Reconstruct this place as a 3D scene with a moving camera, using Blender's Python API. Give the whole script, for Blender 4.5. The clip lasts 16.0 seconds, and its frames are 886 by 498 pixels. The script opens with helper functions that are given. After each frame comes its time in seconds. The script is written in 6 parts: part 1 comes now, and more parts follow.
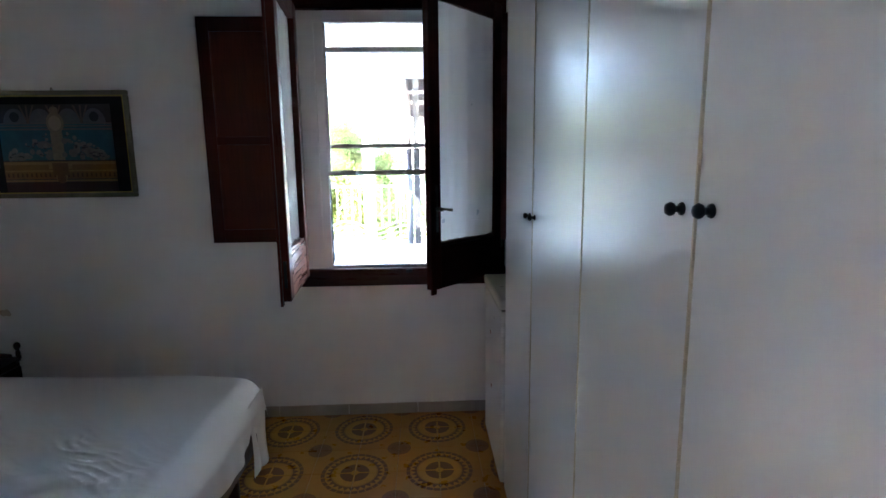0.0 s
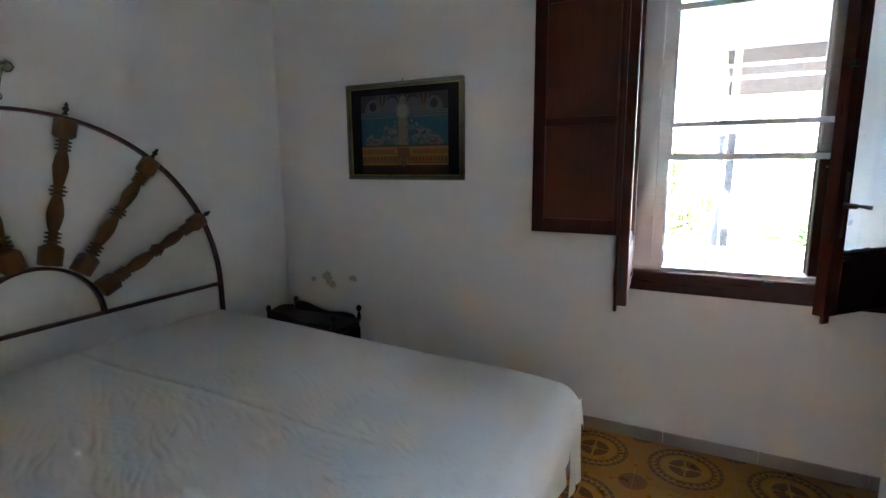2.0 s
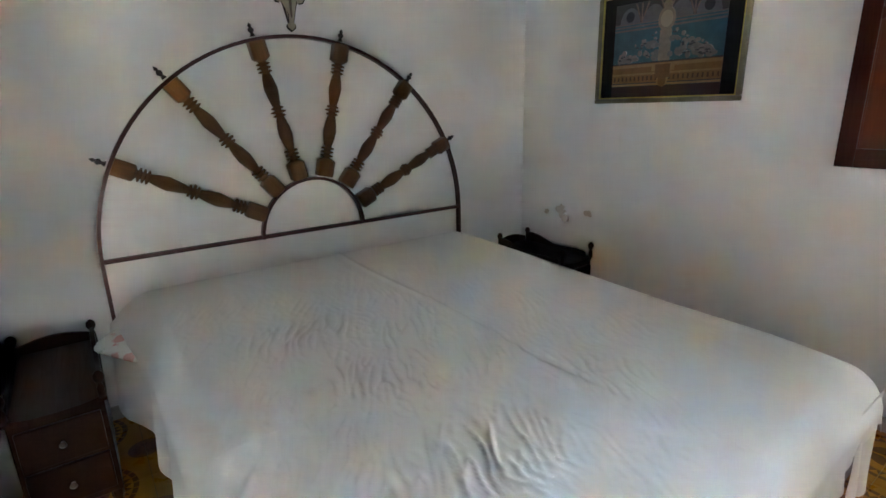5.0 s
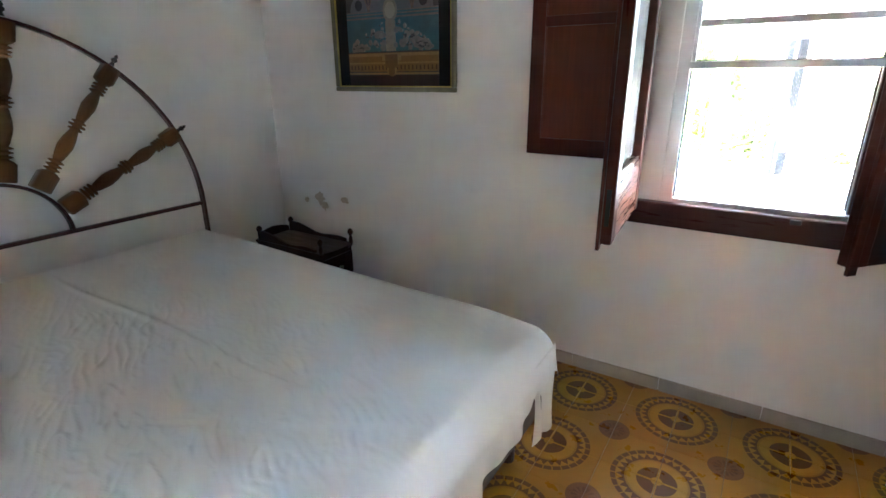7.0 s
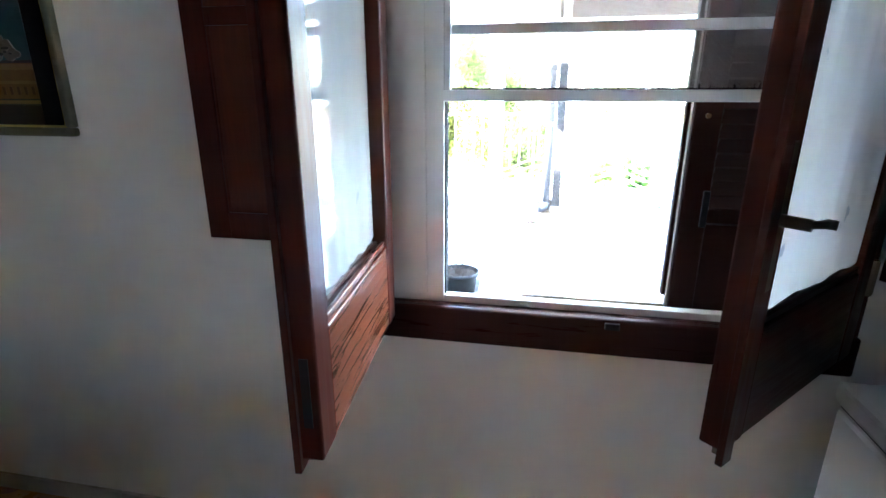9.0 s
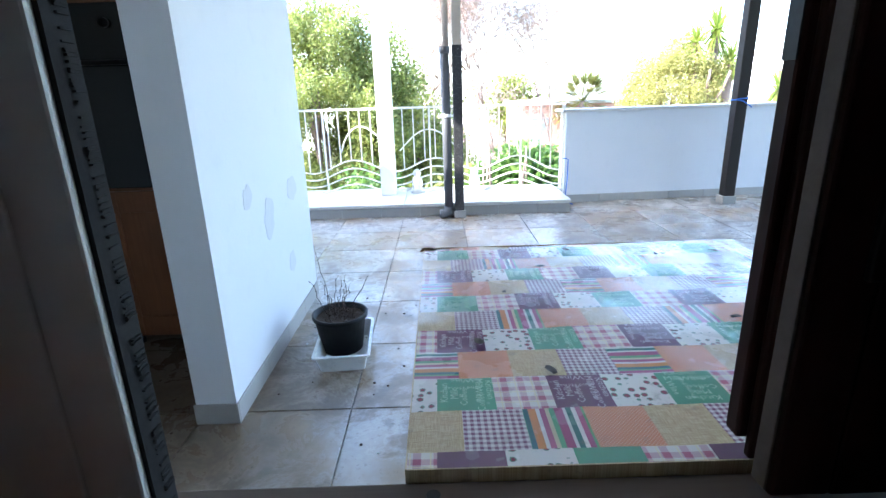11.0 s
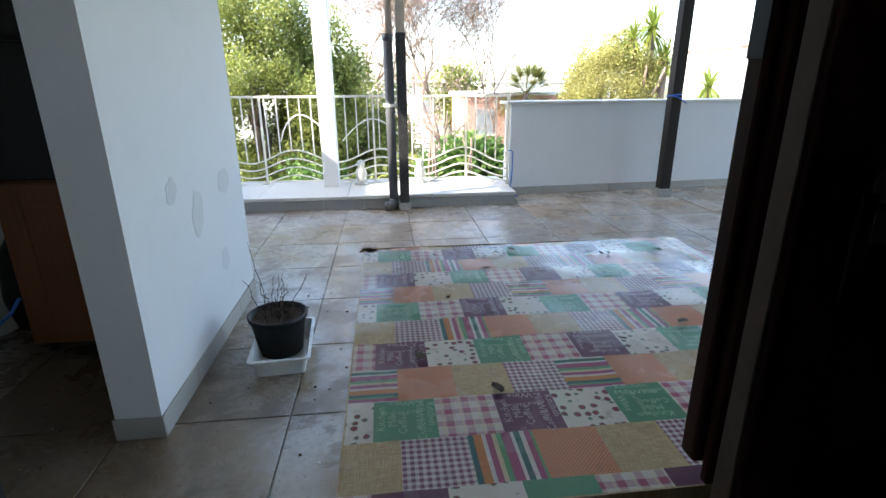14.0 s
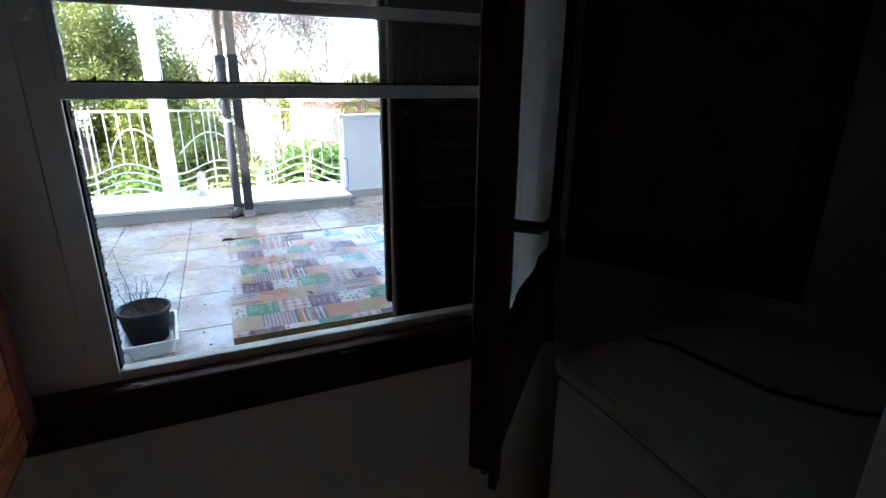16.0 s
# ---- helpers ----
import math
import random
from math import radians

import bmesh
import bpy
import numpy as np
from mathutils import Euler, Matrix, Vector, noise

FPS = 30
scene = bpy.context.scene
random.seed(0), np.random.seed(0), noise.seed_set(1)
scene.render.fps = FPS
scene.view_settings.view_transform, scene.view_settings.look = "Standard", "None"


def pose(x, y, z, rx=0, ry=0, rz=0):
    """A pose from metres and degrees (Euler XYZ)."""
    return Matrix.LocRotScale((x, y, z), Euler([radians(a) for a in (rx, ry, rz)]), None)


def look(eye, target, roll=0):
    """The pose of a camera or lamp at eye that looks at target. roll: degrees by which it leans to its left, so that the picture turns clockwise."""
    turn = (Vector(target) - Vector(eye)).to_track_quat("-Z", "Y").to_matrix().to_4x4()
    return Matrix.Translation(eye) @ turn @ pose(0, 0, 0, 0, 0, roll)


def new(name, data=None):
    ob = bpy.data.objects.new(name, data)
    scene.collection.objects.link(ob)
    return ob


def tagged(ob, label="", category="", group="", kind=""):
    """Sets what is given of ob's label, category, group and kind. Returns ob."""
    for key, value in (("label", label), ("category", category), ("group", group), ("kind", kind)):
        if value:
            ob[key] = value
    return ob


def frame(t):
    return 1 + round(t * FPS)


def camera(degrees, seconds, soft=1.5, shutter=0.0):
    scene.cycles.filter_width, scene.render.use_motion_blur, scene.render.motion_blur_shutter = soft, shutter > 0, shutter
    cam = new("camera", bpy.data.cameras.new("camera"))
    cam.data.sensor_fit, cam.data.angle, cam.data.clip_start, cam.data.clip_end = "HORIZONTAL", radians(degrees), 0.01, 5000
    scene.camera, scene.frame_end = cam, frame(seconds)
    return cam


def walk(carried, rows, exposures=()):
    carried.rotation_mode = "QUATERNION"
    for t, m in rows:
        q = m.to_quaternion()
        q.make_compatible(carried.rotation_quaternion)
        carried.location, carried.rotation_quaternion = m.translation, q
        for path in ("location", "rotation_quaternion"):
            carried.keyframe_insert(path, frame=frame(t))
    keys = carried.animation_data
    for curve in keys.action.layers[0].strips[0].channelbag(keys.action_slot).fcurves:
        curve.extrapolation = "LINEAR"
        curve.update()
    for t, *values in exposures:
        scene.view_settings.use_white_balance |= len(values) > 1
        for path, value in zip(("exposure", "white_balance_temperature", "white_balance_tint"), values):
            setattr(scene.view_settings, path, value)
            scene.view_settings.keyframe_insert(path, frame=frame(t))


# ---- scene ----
cam = camera(82.5, 16.0)
PATH = [
    (0, (0.266, -2.78, 1.42), (0.345, -0.808, 1.098), -0.7),
    (0.5, (0.241, -2.754, 1.412), (0.032, -0.792, 1.086), -0.7),
    (1, (0.139, -2.727, 1.386), (-0.369, -0.821, 1.057), -0.6),
    (1.5, (0.022, -2.646, 1.385), (-0.708, -0.814, 1.056), -0.4),
    (2, (-0.098, -2.533, 1.384), (-0.991, -0.777, 1.042), -0.6),
    (2.5, (-0.2, -2.479, 1.371), (-1.357, -0.885, 1.021), -0.6),
    (3, (-0.263, -2.5, 1.325), (-1.674, -1.13, 0.959), -0.5),
    (3.5, (-0.28, -2.52, 1.277), (-1.823, -1.316, 0.863), -0.5),
    (3.7, (-0.281, -2.513, 1.263), (-1.861, -1.37, 0.819), -0.5),
    (5.8, (-0.1, -2.397, 1.325), (-1.566, -1.192, 0.696), -0.5),
    (6, (-0.1, -2.406, 1.335), (-1.495, -1.121, 0.7), -0.5),
    (6.5, (-0.031, -2.314, 1.332), (-1.259, -0.87, 0.695), -0.4),
    (7, (0.058, -2.178, 1.367), (-0.96, -0.586, 0.712), -0.5),
    (7.5, (0.077, -1.997, 1.374), (-0.756, -0.295, 0.735), -0.2),
    (8, (0.013, -1.755, 1.406), (-0.622, 0.039, 0.789), 0.1),
    (8.5, (-0.007, -1.5, 1.393), (-0.491, 0.342, 0.782), -0.0),
    (9, (-0.009, -1.205, 1.4), (-0.364, 0.67, 0.803), 0.0),
    (9.5, (-0.049, -0.918, 1.39), (-0.292, 0.974, 0.79), 0.7),
    (10, (-0.033, -0.669, 1.327), (-0.155, 1.236, 0.732), 0.7),
    (10.2, (-0.015, -0.576, 1.289), (-0.109, 1.334, 0.705), -0.4),
    (12.3, (0.031, -0.185, 1.233), (0.14, 1.722, 0.641), -0.3),
    (12.5, (0.037, -0.179, 1.23), (0.16, 1.725, 0.632), -0.3),
    (13, (0.038, -0.167, 1.226), (0.199, 1.731, 0.618), -0.4),
    (13.5, (0.042, -0.179, 1.228), (0.23, 1.714, 0.61), -0.3),
    (14, (0.028, -0.245, 1.252), (0.239, 1.643, 0.627), -0.3),
    (14.5, (-0.006, -0.38, 1.287), (0.243, 1.502, 0.657), -0.2),
    (15, (-0.047, -0.56, 1.343), (0.312, 1.305, 0.717), 0.1),
    (15.5, (-0.024, -0.758, 1.374), (0.483, 1.073, 0.752), 0.1),
    (16, (-0.015, -0.992, 1.402), (0.749, 0.751, 0.787), 0.4),
]
EXPOSURES = [(0.0, 6.45, 5700, 13), (0.5, 6.55, 5700, 13), (1.0, 7.0, 5900, 13), (1.5, 7.3, 6000, 13), (2.0, 7.3, 6000, 12), (2.5, 7.2, 6100, 10), (3.0, 8.35, 6200, 11), (3.7, 8.2, 6200, 11),
             (5.8, 8.2, 6450, 11), (7.0, 8.0, 6200, 11), (8.0, 7.95, 6000, 10), (9.0, 7.1, 5700, 10), (9.5, 6.4, 5500, 10), (10.2, 4.65, 5500, 10), (11.3, 3.5, 5800, 10), (12.3, 2.85, 6200, 10),
             (14.0, 2.75, 6500, 10), (14.5, 2.75, 6600, 10), (15.0, 3.1, 6300, 10), (15.5, 3.35, 6000, 10), (16.0, 3.8, 5900, 10)]
walk(cam, [(t, look(eye, target, roll)) for t, eye, target, roll in PATH], EXPOSURES)

# ---- world and sun ----
SUN_TO = Vector((-0.75, -0.25, 0.61)).normalized()
world = bpy.data.worlds.new("sky")
scene.world = world
world.use_nodes = True
wn = world.node_tree
sky = wn.nodes.new("ShaderNodeTexSky")
sky.sky_type = "NISHITA"
sky.sun_disc = False
sky.sun_elevation = math.asin(SUN_TO.z)
sky.sun_rotation = math.atan2(SUN_TO.x, SUN_TO.y)
sky.air_density, sky.dust_density = 1.0, 2.0
wn.nodes["Background"].inputs[1].default_value = 0.15
wn.links.new(sky.outputs[0], wn.nodes["Background"].inputs[0])
sun = new("sun", bpy.data.lights.new("sun", "SUN"))
sun.data.energy, sun.data.angle, sun.data.color = 2.5, radians(0.5), (1.0, 0.94, 0.84)
sun.matrix_world = look(SUN_TO * 30, (0, 0, 0))


# ---- materials ----
class Mat:
    """A small builder of node materials."""

    def __init__(self, name, rough=0.6, metal=0.0, spec=0.5):
        self.m = bpy.data.materials.new(name)
        self.m.use_nodes = True
        self.t = self.m.node_tree
        self.b = self.t.nodes["Principled BSDF"]
        self.b.inputs["Roughness"].default_value = rough
        self.b.inputs["Metallic"].default_value = metal
        self.b.inputs["Specular IOR Level"].default_value = spec

    def n(self, kind, **props):
        node = self.t.nodes.new("ShaderNode" + kind)
        for k, v in props.items():
            if k == "op":
                node.operation = v
            elif k == "blend":
                node.blend_type = v
            elif k == "data":
                node.data_type = v
            elif k == "bands":
                node.bands_direction = v
            elif k == "wave":
                node.wave_type = v
            elif k == "feature":
                node.feature = v
        return node

    def put(self, value, socket):
        if isinstance(value, bpy.types.NodeSocket):
            self.t.links.new(value, socket)
        elif isinstance(value, tuple) and len(value) == 3 and socket.type == "RGBA":
            socket.default_value = (*value, 1)
        else:
            socket.default_value = value

    def math(self, op, a, b=0.0, c=None):
        node = self.n("Math", op=op)
        self.put(a, node.inputs[0])
        self.put(b, node.inputs[1])
        if c is not None:
            self.put(c, node.inputs[2])
        return node.outputs[0]

    def mix(self, fac, a, b, blend="MIX"):
        node = self.n("MixRGB", blend=blend)
        self.put(fac, node.inputs[0])
        self.put(a if not isinstance(a, tuple) else (*a, 1), node.inputs[1])
        self.put(b if not isinstance(b, tuple) else (*b, 1), node.inputs[2])
        return node.outputs[0]

    def obj(self):
        return self.n("TexCoord").outputs["Object"]

    def pos(self):
        return self.n("NewGeometry").outputs["Position"]

    def xyz(self, v):
        node = self.n("SeparateXYZ")
        self.put(v, node.inputs[0])
        return node.outputs

    def scale(self, v, by):
        node = self.n("Mapping")
        self.put(v, node.inputs[0])
        node.inputs["Scale"].default_value = by
        return node.outputs[0]

    def noise(self, v, size, detail=4.0, rough=0.55, distort=0.0):
        node = self.n("TexNoise")
        self.put(v, node.inputs["Vector"])
        node.inputs["Scale"].default_value = size
        node.inputs["Detail"].default_value = detail
        node.inputs["Roughness"].default_value = rough
        node.inputs["Distortion"].default_value = distort
        return node.outputs[0]

    def voronoi(self, v, size, feature="F1"):
        node = self.n("TexVoronoi", feature=feature)
        self.put(v, node.inputs["Vector"])
        node.inputs["Scale"].default_value = size
        return node.outputs[0]

    def ramp(self, v, lo, hi, a=0.0, b=1.0):
        node = self.n("MapRange")
        self.put(v, node.inputs[0])
        for i, x in enumerate((lo, hi, a, b)):
            node.inputs[i + 1].default_value = x
        return node.outputs[0]

    def bump(self, height, strength=0.2, dist=0.01):
        node = self.n("Bump")
        node.inputs["Strength"].default_value = strength
        node.inputs["Distance"].default_value = dist
        self.put(height, node.inputs["Height"])
        self.t.links.new(node.outputs[0], self.b.inputs["Normal"])

    def color(self, c):
        self.put(c, self.b.inputs["Base Color"])
        return self

    def rough(self, r):
        self.put(r, self.b.inputs["Roughness"])
        return self


def plain(name, color, rough=0.6, metal=0.0, vary=0.15, size=18.0, bump=0.05, spec=0.5):
    m = Mat(name, rough, metal, spec)
    p = m.obj()
    f1, f2 = m.noise(p, size), m.noise(p, size * 7)
    dark = tuple(c * (1 - vary) for c in color)
    light = tuple(min(1, c * (1 + vary)) for c in color)
    m.color(m.mix(m.math("MULTIPLY_ADD", f2, 0.35, m.math("MULTIPLY", f1, 0.65)), dark, light))
    m.rough(m.ramp(f1, 0.3, 0.7, max(0.03, rough - 0.07), min(1, rough + 0.07)))
    if bump:
        m.bump(f2, bump, 0.004)
    return m.m


def plaster(name, color, stain):
    m = Mat(name, 0.85)
    p = m.pos()
    big, small = m.noise(p, 1.1, 5), m.noise(p, 9, 6)
    c = m.mix(m.ramp(big, 0.42, 0.7, 0, 0.5), color, tuple(x * 0.93 for x in color))
    c = m.mix(m.ramp(small, 0.58, 0.8, 0, 0.35), c, stain)
    m.color(c)
    m.bump(m.math("ADD", m.noise(p, 60, 3), m.math("MULTIPLY", m.noise(p, 6, 3), 1.5)), 0.12, 0.004)
    return m.m


def wood(name, dark, light, rough=0.3, along="Z", gloss=0.3):
    m = Mat(name, rough, 0, gloss)
    p = m.obj()
    s = {"X": (2.5, 38, 38), "Y": (38, 2.5, 38), "Z": (38, 38, 2.5)}[along]
    grain = m.noise(m.scale(p, s), 1.6, 6, 0.6, 0.8)
    blot = m.noise(p, 3.5, 3)
    f = m.math("ADD", m.math("MULTIPLY", grain, 0.5), m.math("MULTIPLY", blot, 0.5))
    m.color(m.mix(m.ramp(f, 0.22, 0.80), dark, light))
    m.rough(m.ramp(grain, 0.3, 0.7, rough - 0.06, rough + 0.12))
    m.bump(grain, 0.03, 0.002)
    return m.m


M_WALL = plaster("white_wall_paint", (0.85, 0.838, 0.82), (0.75, 0.725, 0.69))
# outdoor white greyed in its colour to hold down the shaded outside walls
M_OUTWALL = plaster("shade_greyed_white", (0.62, 0.635, 0.66), (0.52, 0.53, 0.55))
# the same white left bright for the sunlit column
M_COLUMN = plaster("bright_column_white", (0.82, 0.82, 0.81), (0.74, 0.74, 0.74))
# cream chosen to warm the light bounced in from the added passage
M_PASSAGE = plaster("warm_bounce_cream", (0.80, 0.715, 0.62), (0.70, 0.62, 0.53))
M_CEIL = plaster("ceiling_paint", (0.86, 0.86, 0.85), (0.74, 0.74, 0.73))
M_PATCH = plain("grey_skim_patch", (0.53, 0.54, 0.565), 0.9, vary=0.1, size=30)
M_PEEL = plain("bare_plaster", (0.56, 0.49, 0.41), 0.95, vary=0.2, size=60, bump=0.3)
M_MAHOG = wood("mahogany_varnish", (0.030, 0.0050, 0.0030), (0.088, 0.0150, 0.0072), 0.33, "Z", 0.15)
M_MAHOGX = wood("mahogany_varnish_level", (0.022, 0.0045, 0.0030), (0.050, 0.0095, 0.0054), 0.30, "X", 0.18)
M_WORN = wood("worn_mahogany", (0.085, 0.017, 0.007), (0.19, 0.045, 0.015), 0.26, "X", 0.35)
M_PANEL = wood("faded_mahogany", (0.042, 0.0085, 0.0040), (0.125, 0.029, 0.0105), 0.36, "Z", 0.18)
M_SILL = wood("weathered_sill", (0.075, 0.052, 0.040), (0.17, 0.13, 0.105), 0.75, "X", 0.2)
M_SHUT = wood("shutter_paint", (0.022, 0.007, 0.005), (0.045, 0.013, 0.008), 0.55, "Z", 0.12)
M_ALU = plain("white_aluminium", (0.80, 0.80, 0.79), 0.38, vary=0.05, size=10, bump=0.02)
M_BRUSH = plain("black_brush_seal", (0.012, 0.012, 0.013), 0.95, vary=0.4, size=200, bump=0.4)
M_BLACK = plain("black_plastic", (0.006, 0.006, 0.007), 0.42, vary=0.2, spec=0.3)
M_BRASS = plain("tarnished_brass", (0.16, 0.13, 0.10), 0.42, 0.9, 0.25, 40)
M_WARD = Mat("cream_laminate", 0.30)
p_ = M_WARD.obj()
M_WARD.color(M_WARD.mix(M_WARD.noise(p_, 5), (0.74, 0.75, 0.75), (0.80, 0.80, 0.79)))
M_WARD.rough(0.30)
M_WARD = M_WARD.m
M_EDGE = plain("yellowed_edging", (0.62, 0.56, 0.42), 0.5)
M_FREEZER = plain("white_enamel", (0.66, 0.66, 0.64), 0.34, vary=0.03, size=2, bump=0)
M_GASKET = plain("grey_gasket", (0.16, 0.16, 0.16), 0.7)
M_BEDIRON = plain("oxblood_iron", (0.045, 0.010, 0.010), 0.35, 0.2, 0.2)
M_TURNED = wood("turned_pine", (0.062, 0.024, 0.007), (0.21, 0.090, 0.026), 0.36)
M_NIGHT = wood("dark_walnut", (0.016, 0.006, 0.004), (0.048, 0.017, 0.009), 0.36, "X", 0.15)
M_GOLD = plain("green_gold_leaf", (0.20, 0.185, 0.12), 0.45, 0.4, 0.4, 60)
M_GOLDL = plain("yellow_gold_edge", (0.46, 0.38, 0.10), 0.4, 0.4, 0.2, 50)
M_MATB = plain("black_mount", (0.006, 0.006, 0.007), 0.55, spec=0.25)
M_GROUT = plain("dark_grout", (0.15, 0.11, 0.07), 0.95, vary=0.2, size=40)
M_GROUTG = plain("grey_grout", (0.20, 0.19, 0.18), 0.95, vary=0.25, size=40)
M_SKIRT = plain("beige_skirting_tile", (0.42, 0.36, 0.31), 0.55, vary=0.18, size=22)
M_SKIRTG = plain("grey_skirting_tile", (0.33, 0.32, 0.30), 0.6, vary=0.15, size=22)
M_MARBLE = plain("pale_marble", (0.54, 0.53, 0.49), 0.45, vary=0.14, size=9)
M_RAIL = plain("cream_rail_paint", (0.78, 0.74, 0.64), 0.45, vary=0.06)
M_PIPE = plain("grey_downpipe", (0.085, 0.085, 0.09), 0.55, vary=0.15)
M_PIPEUP = plain("sandy_downpipe", (0.50, 0.40, 0.31), 0.5, vary=0.12)
M_POSTB = plain("brown_black_post", (0.020, 0.016, 0.014), 0.6, vary=0.35, size=30, spec=0.2)
M_POSTUP = plain("sandy_post_top", (0.46, 0.39, 0.31), 0.6, vary=0.15)
M_POT = plain("black_pot", (0.008, 0.008, 0.009), 0.5, vary=0.25, spec=0.22)
M_SOIL = plain("dry_soil", (0.045, 0.028, 0.019), 1.0, vary=0.5, size=60, bump=0.9)
M_TWIG = plain("dry_twig", (0.055, 0.033, 0.024), 0.9, vary=0.3)
M_TRAY = plain("translucent_white_tub", (0.66, 0.68, 0.69), 0.3, vary=0.05)
M_BLUE = plain("blue_cord", (0.02, 0.13, 0.52), 0.6)
M_CAB = wood("orange_cabinet", (0.12, 0.045, 0.018), (0.24, 0.10, 0.045), 0.35)
M_OVEN = plain("black_oven_glass", (0.008, 0.008, 0.009), 0.14, vary=0.1)
M_STEEL = plain("brushed_steel", (0.45, 0.45, 0.45), 0.35, 1.0, 0.1)
M_RUST = plain("terracotta_brick", (0.50, 0.28, 0.22), 0.9, vary=0.3, size=6)
M_HOUSE = plain("far_house_white", (0.74, 0.72, 0.68), 0.9, vary=0.08, size=2)
M_HOUSEG = plain("far_window_dark", (0.25, 0.27, 0.29), 0.3)
M_SLATB = wood("brown_slats", (0.10, 0.075, 0.06), (0.20, 0.15, 0.12), 0.6, "X")

m = Mat("dark_speckled_post", 0.6)
p_ = m.obj()
m.color(m.mix(m.ramp(m.noise(p_, 90, 3), 0.56, 0.7), (0.020, 0.019, 0.020), (0.20, 0.19, 0.19)))
m.bump(m.noise(p_, 90, 3), 0.3, 0.004)
M_POSTLOW = m.m

# bed linen: thin cotton with fold creases
m = Mat("white_cotton", 0.9, 0, 0.15)
p_ = m.obj()
m.color(m.mix(m.noise(p_, 3, 4), (0.76, 0.745, 0.72), (0.83, 0.82, 0.80)))
weave = m.noise(p_, 500, 2)
wr = m.noise(m.scale(p_, (5, 11, 5)), 1.5, 6, 0.62, 0.6)
m.bump(m.math("ADD", m.math("MULTIPLY", wr, 1.0), m.math("MULTIPLY", weave, 0.02)), 0.14, 0.012)
M_SHEET = m.m

# sheer curtain
m = Mat("sheer_cotton", 0.9)
p_ = m.obj()
x_, y_, z_ = m.xyz(p_)
cell = m.n("TexVoronoi")
m.put(m.scale(p_, (8.0, 0.0, 7.0)), cell.inputs["Vector"])
cell.inputs["Scale"].default_value = 1.0
cell.inputs["Randomness"].default_value = 0.55
dots = m.ramp(m.math("ADD", cell.outputs["Distance"], m.math("MULTIPLY", m.noise(p_, 60, 2), 0.30)), 0.25, 0.21)
m.color(m.mix(m.math("MULTIPLY", dots, 0.75), (0.86, 0.87, 0.88), m.mix(m.noise(p_, 5), (0.22, 0.42, 0.80), (0.75, 0.66, 0.40))))
m.b.inputs["Subsurface Weight"].default_value = 0.0
tr = m.n("BsdfTranslucent")
m.t.links.new(m.b.inputs["Base Color"].links[0].from_socket, tr.inputs[0])
ms = m.n("MixShader")
ms.inputs[0].default_value = 0.40
out = m.t.nodes["Material Output"]
m.t.links.new(m.b.outputs[0], ms.inputs[1])
m.t.links.new(tr.outputs[0], ms.inputs[2])
m.t.links.new(ms.outputs[0], out.inputs[0])
M_CURTAIN = m.m

# white roof cover; translucency added so extra daylight reaches terrace and room
m = Mat("white_roof_cover", 0.8)
p_ = m.pos()
m.color(m.mix(m.noise(p_, 2), (0.74, 0.74, 0.73), (0.80, 0.80, 0.79)))
tr, ms = m.n("BsdfTranslucent"), m.n("MixShader")
tr.inputs[0].default_value = (0.80, 0.82, 0.82, 1)
ms.inputs[0].default_value = 0.20
m.t.links.new(m.b.outputs[0], ms.inputs[1])
m.t.links.new(tr.outputs[0], ms.inputs[2])
m.t.links.new(ms.outputs[0], m.t.nodes["Material Output"].inputs[0])
M_CANVAS = m.m

# window glass: clear, with gloss at glancing angles
m = Mat("window_glass", 0.0)
tp, gl, fr, ms = m.n("BsdfTransparent"), m.n("BsdfGlossy"), m.n("LayerWeight"), m.n("MixShader")
gl.inputs["Roughness"].default_value = 0.02
m.put(m.math("MULTIPLY_ADD", m.math("POWER", fr.outputs["Facing"], 5.0), 0.6, 0.04), ms.inputs[0])
m.t.links.new(tp.outputs[0], ms.inputs[1])
m.t.links.new(gl.outputs[0], ms.inputs[2])
m.t.links.new(ms.outputs[0], m.t.nodes["Material Output"].inputs[0])
M_GLASS = m.m

# insect mesh: woven threads with clear holes, dusty
m = Mat("insect_mesh", 0.8)
p_ = m.obj()
x_, y_, z_ = m.xyz(p_)
gx = m.math("PINGPONG", m.math("MULTIPLY", x_, 420.0), 0.5)
gz = m.math("PINGPONG", m.math("MULTIPLY", z_, 420.0), 0.5)
thread = m.math("MAXIMUM", m.math("LESS_THAN", gx, 0.10), m.math("LESS_THAN", gz, 0.10))
dust = m.ramp(m.noise(m.scale(p_, (1, 1, 0.35)), 9, 6, 0.7), 0.52, 0.75, 0.0, 0.35)
fac = m.math("MAXIMUM", thread, dust)
m.color((0.36, 0.35, 0.34))
tp, ms = m.n("BsdfTransparent"), m.n("MixShader")
m.put(fac, ms.inputs[0])
m.t.links.new(tp.outputs[0], ms.inputs[1])
m.t.links.new(m.b.outputs[0], ms.inputs[2])
m.t.links.new(ms.outputs[0], m.t.nodes["Material Output"].inputs[0])
M_MESH = m.m

# ochre floor tiles: a large rosette over four tiles and a small medallion between
m = Mat("ochre_rosette_tile", 0.28)
p_ = m.pos()
x_, y_, z_ = m.xyz(p_)
PITCH, CX, CY = 0.40, -0.475, -0.183


def centred(v, c, shift):
    w = m.math("ADD", m.math("DIVIDE", m.math("SUBTRACT", v, c), PITCH), 0.5 + shift)
    return m.math("MULTIPLY", m.math("SUBTRACT", m.math("FRACT", w), 0.5), PITCH)


